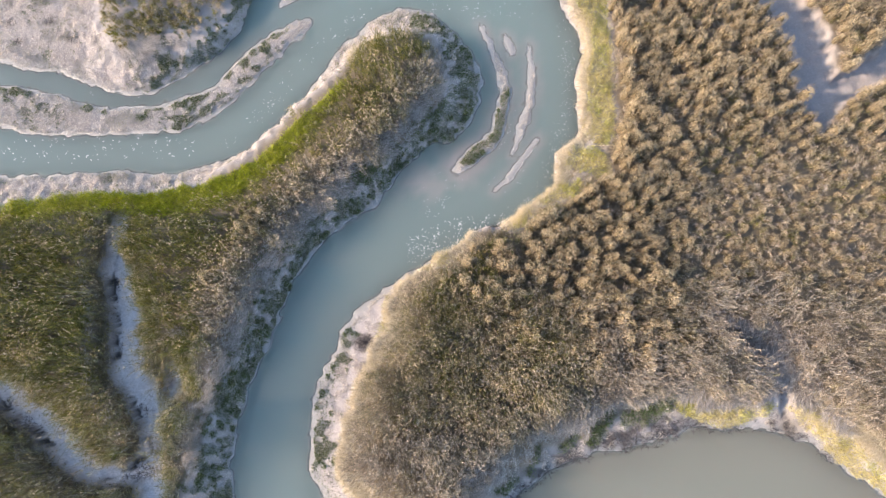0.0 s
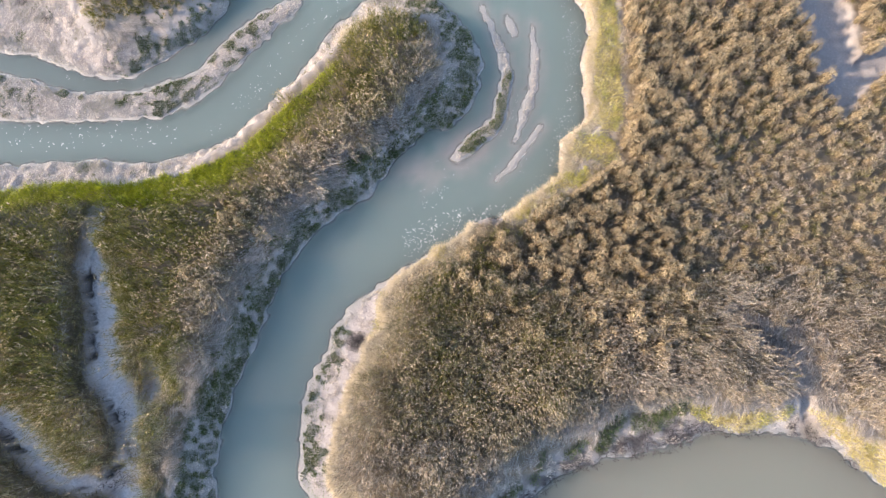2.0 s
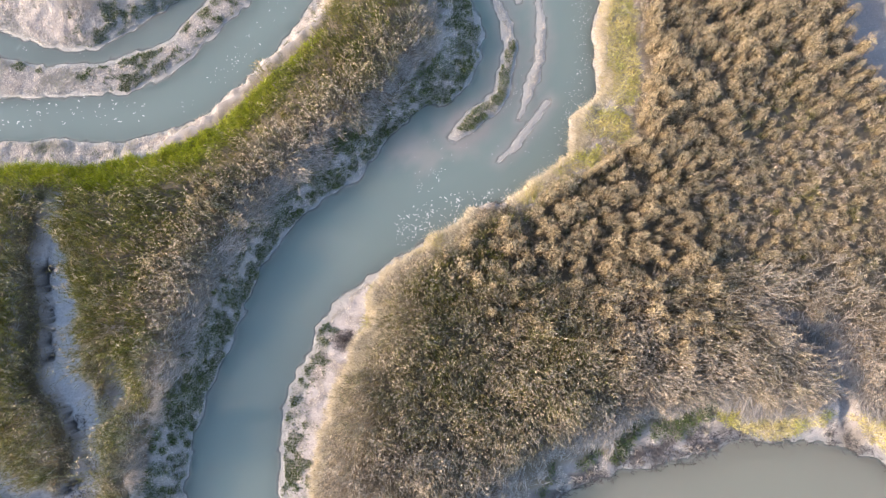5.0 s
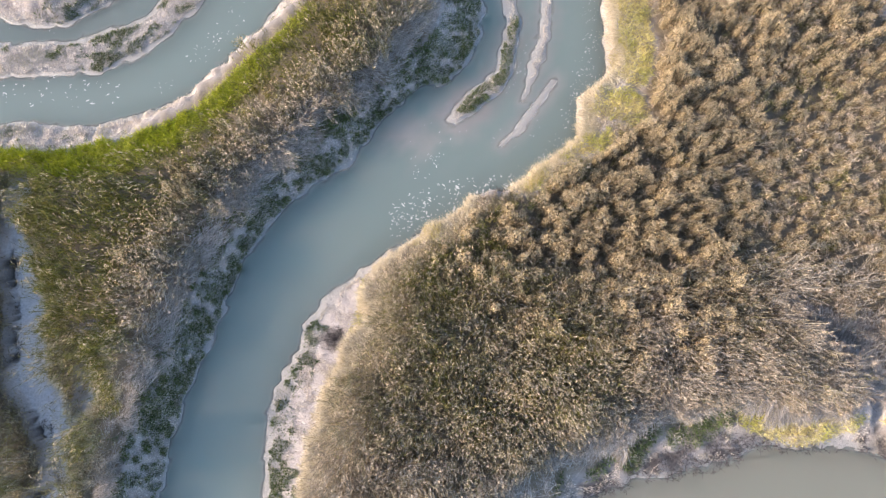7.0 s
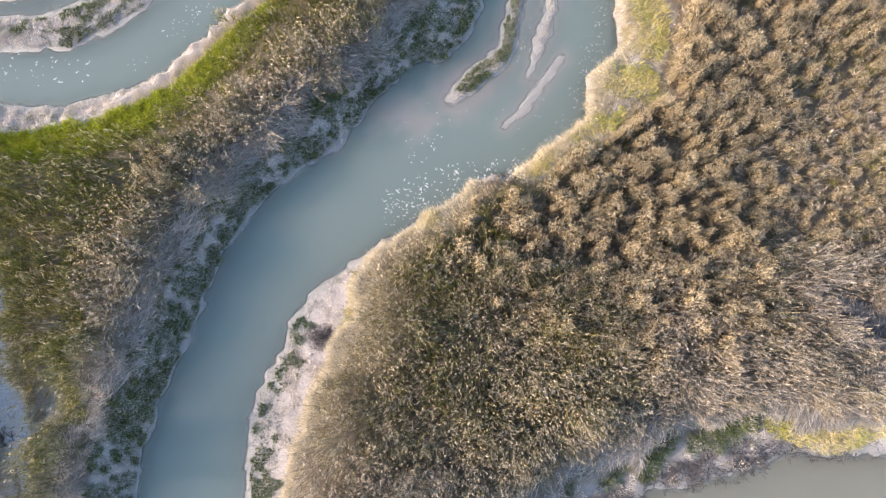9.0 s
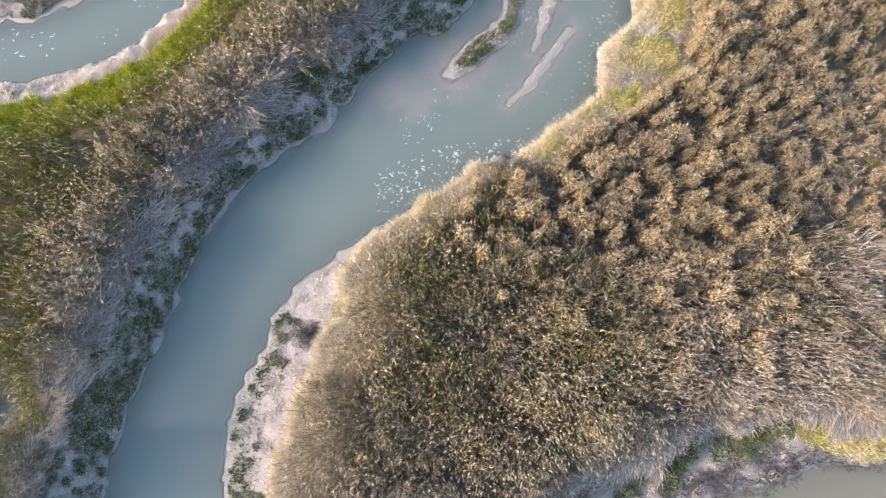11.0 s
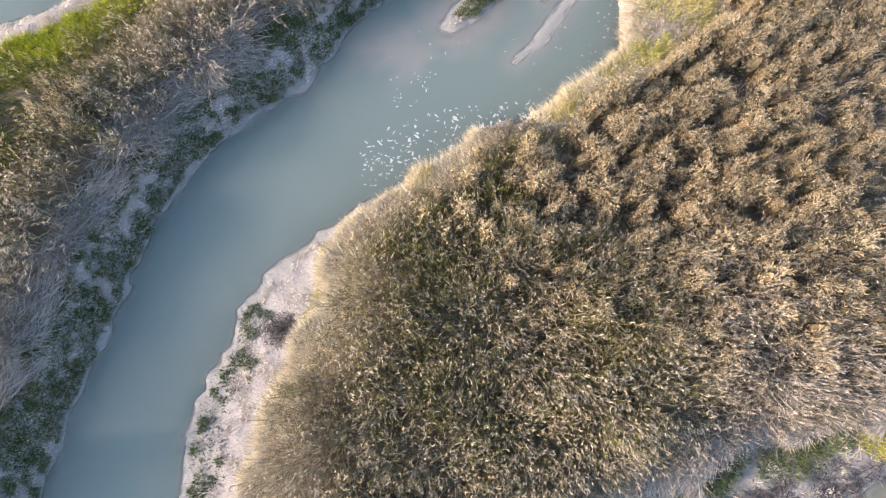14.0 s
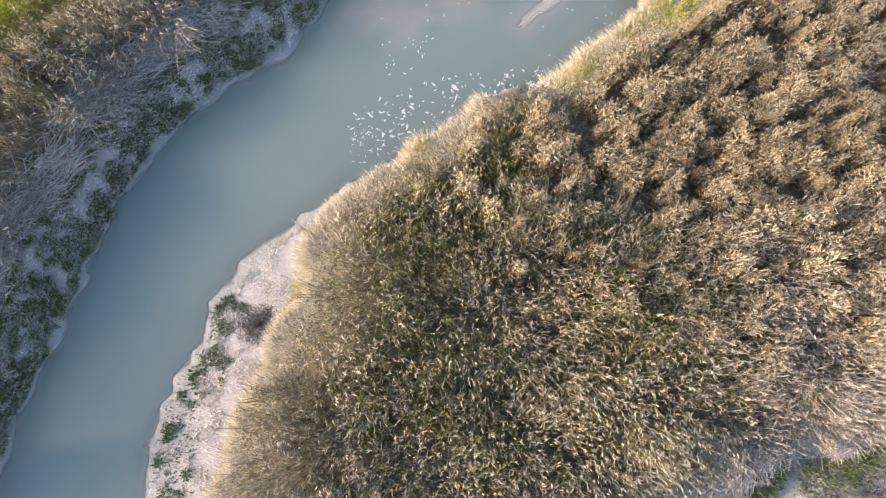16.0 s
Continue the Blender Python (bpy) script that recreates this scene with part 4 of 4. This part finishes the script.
def place_tussocks():
    shapes = [tussock_shape(100 + i) for i in range(16)]
    models = []
    for shape in shapes:
        t = new("grass_tussock")
        tagged(t, "golden-brown grass tussock with soft seed heads", "tussock", "tussocks on the marsh")
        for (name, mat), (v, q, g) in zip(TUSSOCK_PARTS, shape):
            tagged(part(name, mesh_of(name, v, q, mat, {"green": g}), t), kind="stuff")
        models.append(t)
    spots = list(RIM_TUSSOCKS)
    x, y = spread_points(-3, 36, -3, 28, 16)
    # dense behind the creek bank, thinning out into the reeds to the south-west
    d, r_in = at(tussock_zone, x, y), at(np.minimum(reed, -straw_turf), x, y)
    thin = smooth(inside_depth(TUSSOCK_FRINGE, x, y), 0.0, 3.2) * 0.85
    ok = np.where(d > 0.2, 1.0, np.where(r_in > 0.5, thin, 0.0)) > rng.uniform(0, 1, len(x))
    # wavy rows, with lower ground between them
    row = np.sin((x * 0.80 + y * 0.55 + 1.4 * lattice(x, y, 4, 41)) * 2 * np.pi / 1.7)
    gap = np.where(row > 0.0, 0.24, 0.62) * rng.uniform(0.6, 1.5, len(x)) * (1 + 0.3 * smooth(x, 16, 20)) + 0.15 * smooth(x, 18, 26) + 0.5 * (d < 0.2) * (1 - thin)
    for px, py, pok, g in zip(x, y, ok, gap):
        if pok and all((px - qx) ** 2 + (py - qy) ** 2 > g for qx, qy in spots):
            spots.append((px, py))
    rim = len(RIM_TUSSOCKS)
    spots = spots[:rim] + sorted(spots[rim:], key=lambda p: math.hypot(p[0] - 8, p[1] - 6))
    rest = [[], [], []]
    for i, (px, py) in enumerate(spots):
        flats = float(smooth(px - 0.25 * py, 12.5, 15.5)) * float(smooth(16 - py, 0, 4))
        s = rng.uniform(0.5, 1.1) * (1.0 - 0.3 * flats) * (0.85 if i < rim else 1.0)
        m = pose(px, py, float(at(ZZ, px, py)) - 0.05, 0, 0, rng.uniform(0, 360)) @ Matrix.Diagonal(
            (s * rng.uniform(0.85, 1.2), s * rng.uniform(0.85, 1.2), (0.75 + 0.35 * s) * rng.uniform(0.85, 1.2) * (1.3 if px < 13 or py < 5 else 1.05) * (1.0 - 0.4 * flats) * (1.4 if px < -10 else 1.3 if at(tussock_zone, px, py) < 0.2 else 1.0), 1))
        if i < len(models):
            models[i].matrix_basis = m
        elif i < 296:
            copy_thing(models[i % len(models)], Matrix()).matrix_basis = m
        else:
            a = np.array(m)
            for k, (v, q, g) in enumerate(shapes[i % len(shapes)]):
                rest[k].append((v @ a[:3, :3].T + a[:3, 3], q, g))
    field = tagged(new("tussock_field"), "golden-brown grass tussocks far across the marsh", "tussocks", kind="stuff")
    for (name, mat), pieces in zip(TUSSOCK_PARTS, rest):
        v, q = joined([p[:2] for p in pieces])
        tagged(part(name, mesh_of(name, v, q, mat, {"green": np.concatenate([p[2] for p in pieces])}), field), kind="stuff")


place_tussocks()
reed_bed(tussock_zone, (0, 38, 3, 28), 44, 0.85, lambda x, y, depth, lee: 0.15 + 0.5 * smooth(rough_noise(x, y, 2.5, 97), 0.5, 0.7), "low grass between the tussocks", 0.35)


# ---- turf on the banks ----
def turf(name, zone, box, per_m2, height, mat, green, label, lean=(0.0, 0.0), width=0.014, fringe=None):
    x, y = spread_points(*box, per_m2)
    keep = (at(zone, x, y) > rng.uniform(-0.12, 0.25, len(x))) & (at(ZZ, x, y) > 0.025)
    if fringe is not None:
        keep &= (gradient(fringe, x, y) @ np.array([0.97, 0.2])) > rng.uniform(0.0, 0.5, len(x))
    x, y = x[keep], y[keep]
    n = len(x)
    tall = height * (0.45 + 0.9 * rough_noise(x, y, 1.2, 201)) * rng.uniform(0.6, 1.3, n)
    out = -gradient(water_side, x, y) * np.exp(-np.maximum(at(water_side, x, y), 0) / 0.5)[:, None]
    if fringe is not None:
        out = -1.7 * gradient(fringe, x, y)
    along = np.concatenate([rng.normal(0, 0.5, (n, 2)) + np.array(lean) + 0.6 * out, np.full((n, 1), 0.75 if fringe is None else 0.3)], 1)
    along = unit(along) * tall[:, None]
    v, q = blades(np.stack([x, y, at(ZZ, x, y) - 0.01], 1), along, rng.uniform(0.7, 1.4, n) * width, 0.15)
    g = np.clip(green(x, y) + rng.normal(0, 0.2, n), 0, 1)
    ob = new(name, mesh_of(name, v, q, mat, {"green": np.repeat(g, 3)}))
    return tagged(ob, label, "grass", kind="stuff")


turf("rim_grass", green_rim, (-37, -6, 5, 20), 950, 0.45, GRASS, lambda x, y: 1.0 + 0.5 * (rough_noise(x, y, 2.5, 211) - 0.5), "bright green grass on the peninsula's rim", (0.25, -0.1), 0.015)
turf("bank_turf", np.where(YY > 2, straw_turf, -1), (-6, 14, 2, 30), 600, 0.26, GRASS, lambda x, y: 0.0 + 0.5 * smooth(rough_noise(x, y, 0.9, 221), 0.42, 0.7), "sunlit yellow-green turf on the bank", (0.2, 0), 0.016)
turf("bank_turf", np.where(YY <= 2, straw_turf, -1), (-6, 36, -14, 2), 560, 0.26, GRASS, lambda x, y: -0.1 + 0.6 * smooth(rough_noise(x, y, 1.4, 223), 0.4, 0.7), "yellow-green turf on the pond shore", (0.2, 0), 0.016)
turf("shore_grass", dark_turf, (2, 20, -13, 2), 520, 0.24, SHRUB, lambda x, y: 0.6 + 0 * x, "dark green grass on the shaded shore", (0, 0), 0.018)
crust = (north_reed > -1.5) | (green_rim > -1.6) | ((XX > 17) & (YY > -3.8) & (gully > -1.3))
# pale straw goes only on sun-facing edges, painting in their lit side
fringe_zone = np.where(crust, -1, np.minimum(marsh_edge + 0.15, np.where(YY < 7, 1.3, 0.6) - marsh_edge))
turf("straw_fringe", fringe_zone, (-37, 34, -13, 28), 660, 0.46, STRAW, lambda x, y: 0.05 + 0 * x, "pale straw fringe of the reed beds, sunlight put into its colour", (0, 0), 0.012, marsh_edge)
turf("straw_lip", np.where(crust, -1, np.minimum(marsh_edge + 0.35, 0.6 - marsh_edge)), (-37, 34, -13, 28), 1000, 0.2, STRAW, lambda x, y: 0.1 + 0 * x, "cream straw lip on sun-facing banks, sunlight put into its colour", (0, 0), 0.012, marsh_edge)
turf("gully_bank_grass", np.where((XX < 0) & (gully > -1.0), np.minimum(reed_any, np.minimum(-gully, 0.9 + gully)), -1), (-36, -12, -12, 12), 330, 0.5, LEAF, lambda x, y: 0.35 + 0.6 * (rough_noise(x, y, 1.5, 215) - 0.3), "short olive and straw grass on the gully banks", (0.1, 0), 0.013)
turf("saltbush_mat", np.minimum(shrub_band + 0.3, 0.3) + 3.5 * (0.4 * rough_noise(XX, YY, 1.6, 233) + 0.6 * lattice(XX, YY, 0.34, 235) - 0.53 - 0.08 * ((XX > -10) & (YY < 4)) + 0.05 * ((XX > -3) & (YY > 13) & (YY < 21))), (-34, 8, -11, 27), 900, 0.17, SHRUB, lambda x, y: 0.6 + 0 * x, "dark green saltbush mat on the mud", (0, 0), 0.018)
pale_zone = np.minimum(np.minimum(water_side - 0.02, -reed - 0.05), np.where(gully > -0.2, -1, 5))
pale_zone = np.where((XX > -9) & (YY < 8), np.where(lattice(XX, YY, 0.5, 307) > 0.62, pale_zone, -1), pale_zone)
turf("salt_grass", pale_zone, (-36, 34, -12, 30), 400, 0.2, SALT, lambda x, y: 0.05 + 0.8 * smooth(rough_noise(x, y, 0.9, 305), 0.55, 0.75), "short pale grey salt grass on the mud", (0.5, 0.35), 0.013)
turf("bank_specks", np.where((XX > -10.5) & (YY < 4), np.minimum(green_margin + 0.3, 0.25), -1), (-10.5, -4, -12, 3), 110, 0.13, SHRUB, lambda x, y: 0.7 + 0 * x, "green specks of low growth on pale mud", (0, 0), 0.022)
turf("margin_specks", np.where((water_side > 0.08) & (reed_any < 0.0) & (XX < 3) & (YY > 8), 2.5 * (0.5 * lattice(XX, YY, 0.27, 311) + 0.5 * rough_noise(XX, YY, 1.4, 313) - 0.63), -1), (-36, 3, 8, 29), 500, 0.12, SHRUB, lambda x, y: 0.1 + 0.5 * rough_noise(x, y, 1.1, 315), "olive specks of low growth on the crusted mud", (0, 0), 0.018)
turf("gully_litter", np.minimum(gully, np.minimum(water_side, 1)), (-36, 34, -12, 28), 60, 0.07, SALT, lambda x, y: 0.3 + 0 * x, "pale broken stems and crumbs on the gully floor", (0.3, 0), 0.014)


# ---- reeds laid flat along the lee margins ----
def flattened_stems(box, per_m2, label, turn, tangle, near, far, width):
    x, y = spread_points(*box, per_m2)
    d, out = at(marsh_edge, x, y), -gradient(marsh_edge, x, y)
    lee = out @ np.array([0.78, -0.62])
    d = d + 0.9 * (lattice(x, y, 1.3, 263) - 0.5)
    keep = (lee > 0.2) & (d > rng.uniform(*near, len(x))) & (at(dark_turf, x, y) < -0.15) & (d < rng.uniform(*far, len(x))) & (at(water_side, x, y) > 0.35) & (at(straw_turf, x, y) < 0) & (at(gully, x, y) < np.where(x < 0, -1.3, -0.1)) & (at(runnel, x, y) < 0)
    keep &= rough_noise(x, y, 0.9, 265) + rng.uniform(-0.1, 0.1, len(x)) > 0.36
    x, y, out = x[keep], y[keep], out[keep]
    n = len(x)
    base = np.stack([x, y, at(ZZ, x, y) + rng.uniform(0.02, 0.30, n)], 1)
    twist = 2 * np.pi * rough_noise(x, y, 1.1, 261)
    c, k = math.cos(radians(turn)), math.sin(radians(turn))
    flow = np.stack([out[:, 0] * c - out[:, 1] * k, out[:, 0] * k + out[:, 1] * c], 1) + tangle * np.stack([np.cos(twist), np.sin(twist)], 1) + rng.normal(0, 0.25 + 0.4 * tangle, (n, 2))
    ends = base + unit(np.concatenate([flow, rng.uniform(-0.2, 0.3, (n, 1))], 1)) * rng.uniform(0.25, 0.7, n)[:, None]
    ends[:, 2] = np.maximum(ends[:, 2], at(ZZ, ends[:, 0], ends[:, 1]) + 0.03)
    v, q = strips(base, ends, rng.uniform(*width, n))
    tagged(new("flattened_stems", mesh_of("flattened_stems", v, q, STEM, {"green": np.zeros(len(v))})), label, "reeds", kind="stuff")


flattened_stems((1, 34, -13, 0), 330, "grey tangle of flattened reed stems above the pond", 0, 1.5, (-0.9, 0.0), (0.3, 1.4), (0.006, 0.011))
flattened_stems((-30, 1, -12, 22), 480, "grey swathes of flattened reed stems above the creek", 60, 0.35, (0.15, 0.6), (0.9, 2.0), (0.004, 0.009))


# ---- straw beaten down beside the east gully ----
def straw_mat(strokes, per_m2, label):
    zone = band_depth(strokes, wx, wy)
    x, y = spread_points(15, 30, -9, 4, per_m2)
    keep = (at(zone, x, y) > rng.uniform(-0.3, 0.3, len(x))) & (at(runnel, x, y) < 0.0)
    x, y = x[keep], y[keep]
    n = len(x)
    twist = 0.9 + 2.0 * rough_noise(x, y, 1.2, 271)
    base = np.stack([x, y, at(ZZ, x, y) + rng.uniform(0.02, 0.3, n)], 1)
    way = np.stack([np.cos(twist), -np.sin(twist), rng.uniform(-0.1, 0.5, n)], 1) + rng.normal(0, 0.3, (n, 3))
    v, q = blades(base, unit(way) * rng.uniform(0.25, 0.6, n)[:, None], rng.uniform(0.010, 0.020, n), 0.1)
    tagged(new("straw_mat", mesh_of("straw_mat", v, q, STEM, {"green": np.zeros(len(v))})), label, "straw", kind="stuff")


straw_mat([[(17.8, 2.0, 0.3), (19.2, 1.2, 0.5), (20.6, 0.5, 0.6)], [(20.6, 1.4, 0.6), (22.0, 0.4, 0.7), (22.6, -1.2, 0.8), (22.9, -2.8, 0.8)], [(25.2, -1.0, 0.35), (25.6, -3.0, 0.4)]], 420, "pinkish matted straw beside a muddy gully")


# ---- low green shrubs along the waterlines ----
def shrub_mesh(seed):
    r = np.random.default_rng(seed)
    n = 190
    az, rad = r.uniform(0, 2 * np.pi, n), np.sqrt(r.uniform(0, 1, n)) * (0.8 + 0.35 * np.sin(3 * r.uniform(0, 2 * np.pi) + np.arange(n)))
    p = np.stack([np.cos(az) * rad * 0.3, np.sin(az) * rad * 0.3, 0.02 + 0.2 * (1 - np.minimum(rad, 1) ** 2) * r.uniform(0.3, 1, n)], 1)
    along = unit(np.stack([np.cos(az), np.sin(az), r.uniform(0.1, 1.2, n)], 1) + r.normal(0, 0.5, (n, 3))) * r.uniform(0.06, 0.12, n)[:, None]
    v, q = kites(p, along, r.uniform(0.012, 0.024, n), 0.5, 0.1)
    leaves = mesh_of("foliage", v, q, SHRUB, {"green": np.repeat(np.clip(r.normal(0.6, 0.3, n), 0, 1), 4)})
    m = 16
    az = r.uniform(0, 2 * np.pi, m)
    ends = np.stack([np.cos(az) * 0.2, np.sin(az) * 0.2, r.uniform(0.05, 0.2, m)], 1)
    v, q = strips(np.zeros((m, 3)) - np.array([0, 0, 0.03]), ends, np.full(m, 0.006))
    return leaves, mesh_of("twig_mass", v, q, TWIG, {"green": np.zeros(len(v))})


def place_shrubs():
    models = []
    for i in range(8):
        t = new("saltbush")
        tagged(t, "low dark green saltbush on pale mud", "shrub", "saltbushes along the banks")
        leaves, twigs = shrub_mesh(300 + i)
        tagged(part("foliage", leaves, t), kind="stuff")
        tagged(part("twig_mass", twigs, t), kind="stuff")
        models.append(t)
    spots = [(x, y) for x, y in THICKET]
    x, y = spread_points(-17, 8, -9, 27, 14)
    d = at(shrub_band, x, y)
    patchy = rough_noise(x, y, 1.1, 231)
    for px, py, pd, pn in zip(x, y, d, patchy):
        if pd > 0.0 and pn > (0.66 if px > -10 and py < 2 else 0.36) and at(ZZ, px, py) > 0.03 and len(spots) < 300 and all((px - qx) ** 2 + (py - qy) ** 2 > 0.075 for qx, qy in spots):
            spots.append((px, py))
    for i, (px, py) in enumerate(spots):
        s = rng.uniform(0.4, 0.9) * (1.5 if i < len(THICKET) else 0.36 if px > -10 and py < 2 else 0.5 if px < -11 and py > 14 else 1.0)
        up = 0.9 if i < len(THICKET) else 0.0
        m = pose(px, py, float(at(ZZ, px, py)) - 0.01, 0, 0, rng.uniform(0, 360)) @ Matrix.Diagonal((s, s, s * (1 + 2 * up), 1))
        t = models[i] if i < len(models) else copy_thing(models[i % len(models)], Matrix())
        t.matrix_basis = m
    return len(spots)


place_shrubs()


# ---- dead shrubs, washed-up stems, and twigs that draw shaded gully cracks ----
def twig_pile(px, py, radius, height, count, seed):
    r = np.random.default_rng(seed)
    n = count
    az, rad = r.uniform(0, 2 * np.pi, n), r.uniform(0, 1, n) ** 0.7 * radius * (0.7 + 0.6 * lattice(np.arange(n) * 0.37, np.zeros(n), 1.0, seed))
    x, y = px + np.cos(az) * rad, py + np.sin(az) * rad * 0.75
    base = np.stack([x, y, at(ZZ, x, y) + 0.01], 1)
    ends = base + np.stack([r.normal(0, 0.12, n), r.normal(0, 0.12, n), r.uniform(0.02, 0.5, n) * height * (1 - rad / radius * 0.7)], 1)
    v, q = strips(base, ends, r.uniform(0.004, 0.009, n))
    ob = new("dead_shrub")
    tagged(ob, "dark heap of dead twigs lying on pale mud", "shrub", "dead shrubs on the mud")
    tagged(part("twig_mass", mesh_of("twig_mass", v, q, TWIG, {"green": np.zeros(len(v))}), ob), kind="stuff")


for i, (px, py, radius) in enumerate(DEAD_SHRUBS):
    twig_pile(px, py, radius * (1.0 if i == 0 else 1.2), 0.4 if i == 0 else 0.15, 1300 if i == 0 else 160, 400 + i)

wrack_and_crack_zone = band_depth(WRACK_AND_CRACKS, wx, wy)
x, y = spread_points(-34, 27, -13, 10, 220)
keep = (at(wrack_and_crack_zone, x, y) > rng.uniform(-0.1, 0.2, len(x))) & (rough_noise(x, y, 0.6, 241) > 0.42) & (at(water_side, x, y) > np.where(x > 0, -0.3, 0.05))
x, y = x[keep], y[keep]
base = np.stack([x, y, np.maximum(at(ZZ, x, y), 0.0) + 0.015], 1)
v, q = strips(base, base + np.stack([rng.normal(0, 0.11, len(x)), rng.normal(0, 0.11, len(x)), rng.uniform(0.0, 0.1, len(x))], 1), rng.uniform(0.007, 0.016, len(x)))
tagged(new("wrack_and_cracks", mesh_of("wrack_and_cracks", v, q, TWIG, {"green": np.zeros(len(v))})), "dark dead stems along the shore, and twigs drawing shaded gully cracks", "debris", kind="stuff")


# ---- foam ----
def foam_mesh(seed):
    r = np.random.default_rng(seed)
    k = 9
    a = np.arange(k) * 2 * np.pi / k
    rad = r.uniform(0.55, 1.15, k)
    bend = r.uniform(-0.4, 0.4)
    rim = np.stack([np.cos(a) * rad, np.sin(a) * rad * 0.5 + bend * (np.cos(a) * rad) ** 2, np.zeros(k)], 1) * 0.5
    bm = bmesh.new()
    low = [bm.verts.new((*p[:2], 0.004)) for p in rim]
    high = [bm.verts.new((p[0] * 0.7, p[1] * 0.7, 0.07)) for p in rim]
    for i in range(k):
        bm.faces.new((low[i], low[(i + 1) % k], high[(i + 1) % k], high[i]))
    bm.faces.new(high)
    me = bpy.data.meshes.new("foam")
    bm.to_mesh(me)
    bm.free()
    me.materials.append(FOAM)
    return me


FOAM_COUNTS = (180, 50, 26, 16, 260, 120, 90, 60, 24, 16, 8, 14)
FOAM_SIZES = (0.095, 0.06, 0.065, 0.075, 0.055, 0.095, 0.08, 0.07, 0.06, 0.055, 0.06, 0.055)


def place_foam():
    shapes = [foam_mesh(500 + i) for i in range(12)]
    places = []
    for band, count, size in zip(FOAM_PATCHES, FOAM_COUNTS, FOAM_SIZES):
        bx, by, bw = np.array(band).T
        x = rng.uniform(bx.min() - bw.max(), bx.max() + bw.max(), 40000)
        y = rng.uniform(by.min() - bw.max(), by.max() + bw.max(), 40000)
        ok = (stroke_depth(band, x, y) > rng.uniform(-0.3, 0.3, len(x))) & (at(water_side, x, y) < -0.08) & (lattice(x, y, 0.6, 251) > 0.22)
        for px, py in zip(x[ok][:count], y[ok][:count]):
            s = size * min(rng.lognormal(0, 0.4), 1.8)
            places.append((s, pose(px, py, 0.002, 0, 0, rng.uniform(-60, 100)) @ Matrix.Diagonal((s * rng.uniform(0.9, 1.7), s, 0.3 * s + 0.03, 1))))
    places.sort(key=lambda p: -p[0])
    for i, (s, m) in enumerate(places[:290]):
        ob = new("foam_fleck", shapes[i % len(shapes)])
        ob.matrix_basis = m
        tagged(ob, "white fleck of foam floating on the creek", "foam", "foam flecks on the water")
    rest = bmesh.new()
    for i, (s, m) in enumerate(places[290:]):
        shape = shapes[i % len(shapes)].copy()
        shape.transform(m)
        rest.from_mesh(shape)
        bpy.data.meshes.remove(shape)
    me = bpy.data.meshes.new("foam_specks")
    rest.to_mesh(me)
    rest.free()
    me.materials.append(FOAM)
    tagged(new("foam_specks", me), "small white foam specks scattered on the water", "foam", kind="stuff")


place_foam()


# ---- the marsh beyond, coarse and sparse ----
def far_marsh():
    n = 60000
    x, y = rng.uniform(-95, 95, n), rng.uniform(-70, 90, n)
    outside = (x < -37) | (x > 37.5) | (y < -13) | (y > 28)
    x, y = x[outside], y[outside]
    depth = np.maximum(inside_depth(PENINSULA_REEDS, x, y), inside_depth(EAST_REEDS + EAST_REEDS_SOUTH, x, y))
    depth = np.minimum(depth, -np.maximum.reduce([stroke_depth(s, x, y) for s in (GULLY_LONG, GULLY_WEST, CREEK_NORTH, CREEK_BRANCH)]))
    x, y = x[depth > 0.6], y[depth > 0.6]
    x, y = np.repeat(x, 3) + rng.normal(0, 0.25, 3 * len(x)), np.repeat(y, 3) + rng.normal(0, 0.25, 3 * len(y))
    m = len(x)
    along = unit(np.stack([rng.normal(0, 0.5, m), rng.normal(0, 0.5, m), np.ones(m)], 1)) * rng.uniform(0.9, 1.7, m)[:, None]
    v, q = blades(np.stack([x, y, np.full(m, 0.9)], 1), along, rng.uniform(0.05, 0.12, m), 0.1)
    g = np.clip(rng.normal(0.4, 0.3, m), 0, 1)
    tagged(new("far_reeds", mesh_of("far_reeds", v, q, LEAF, {"green": np.repeat(g, 3)})), "straw and olive reeds stretching into the distance", "reeds", kind="stuff")


far_marsh()
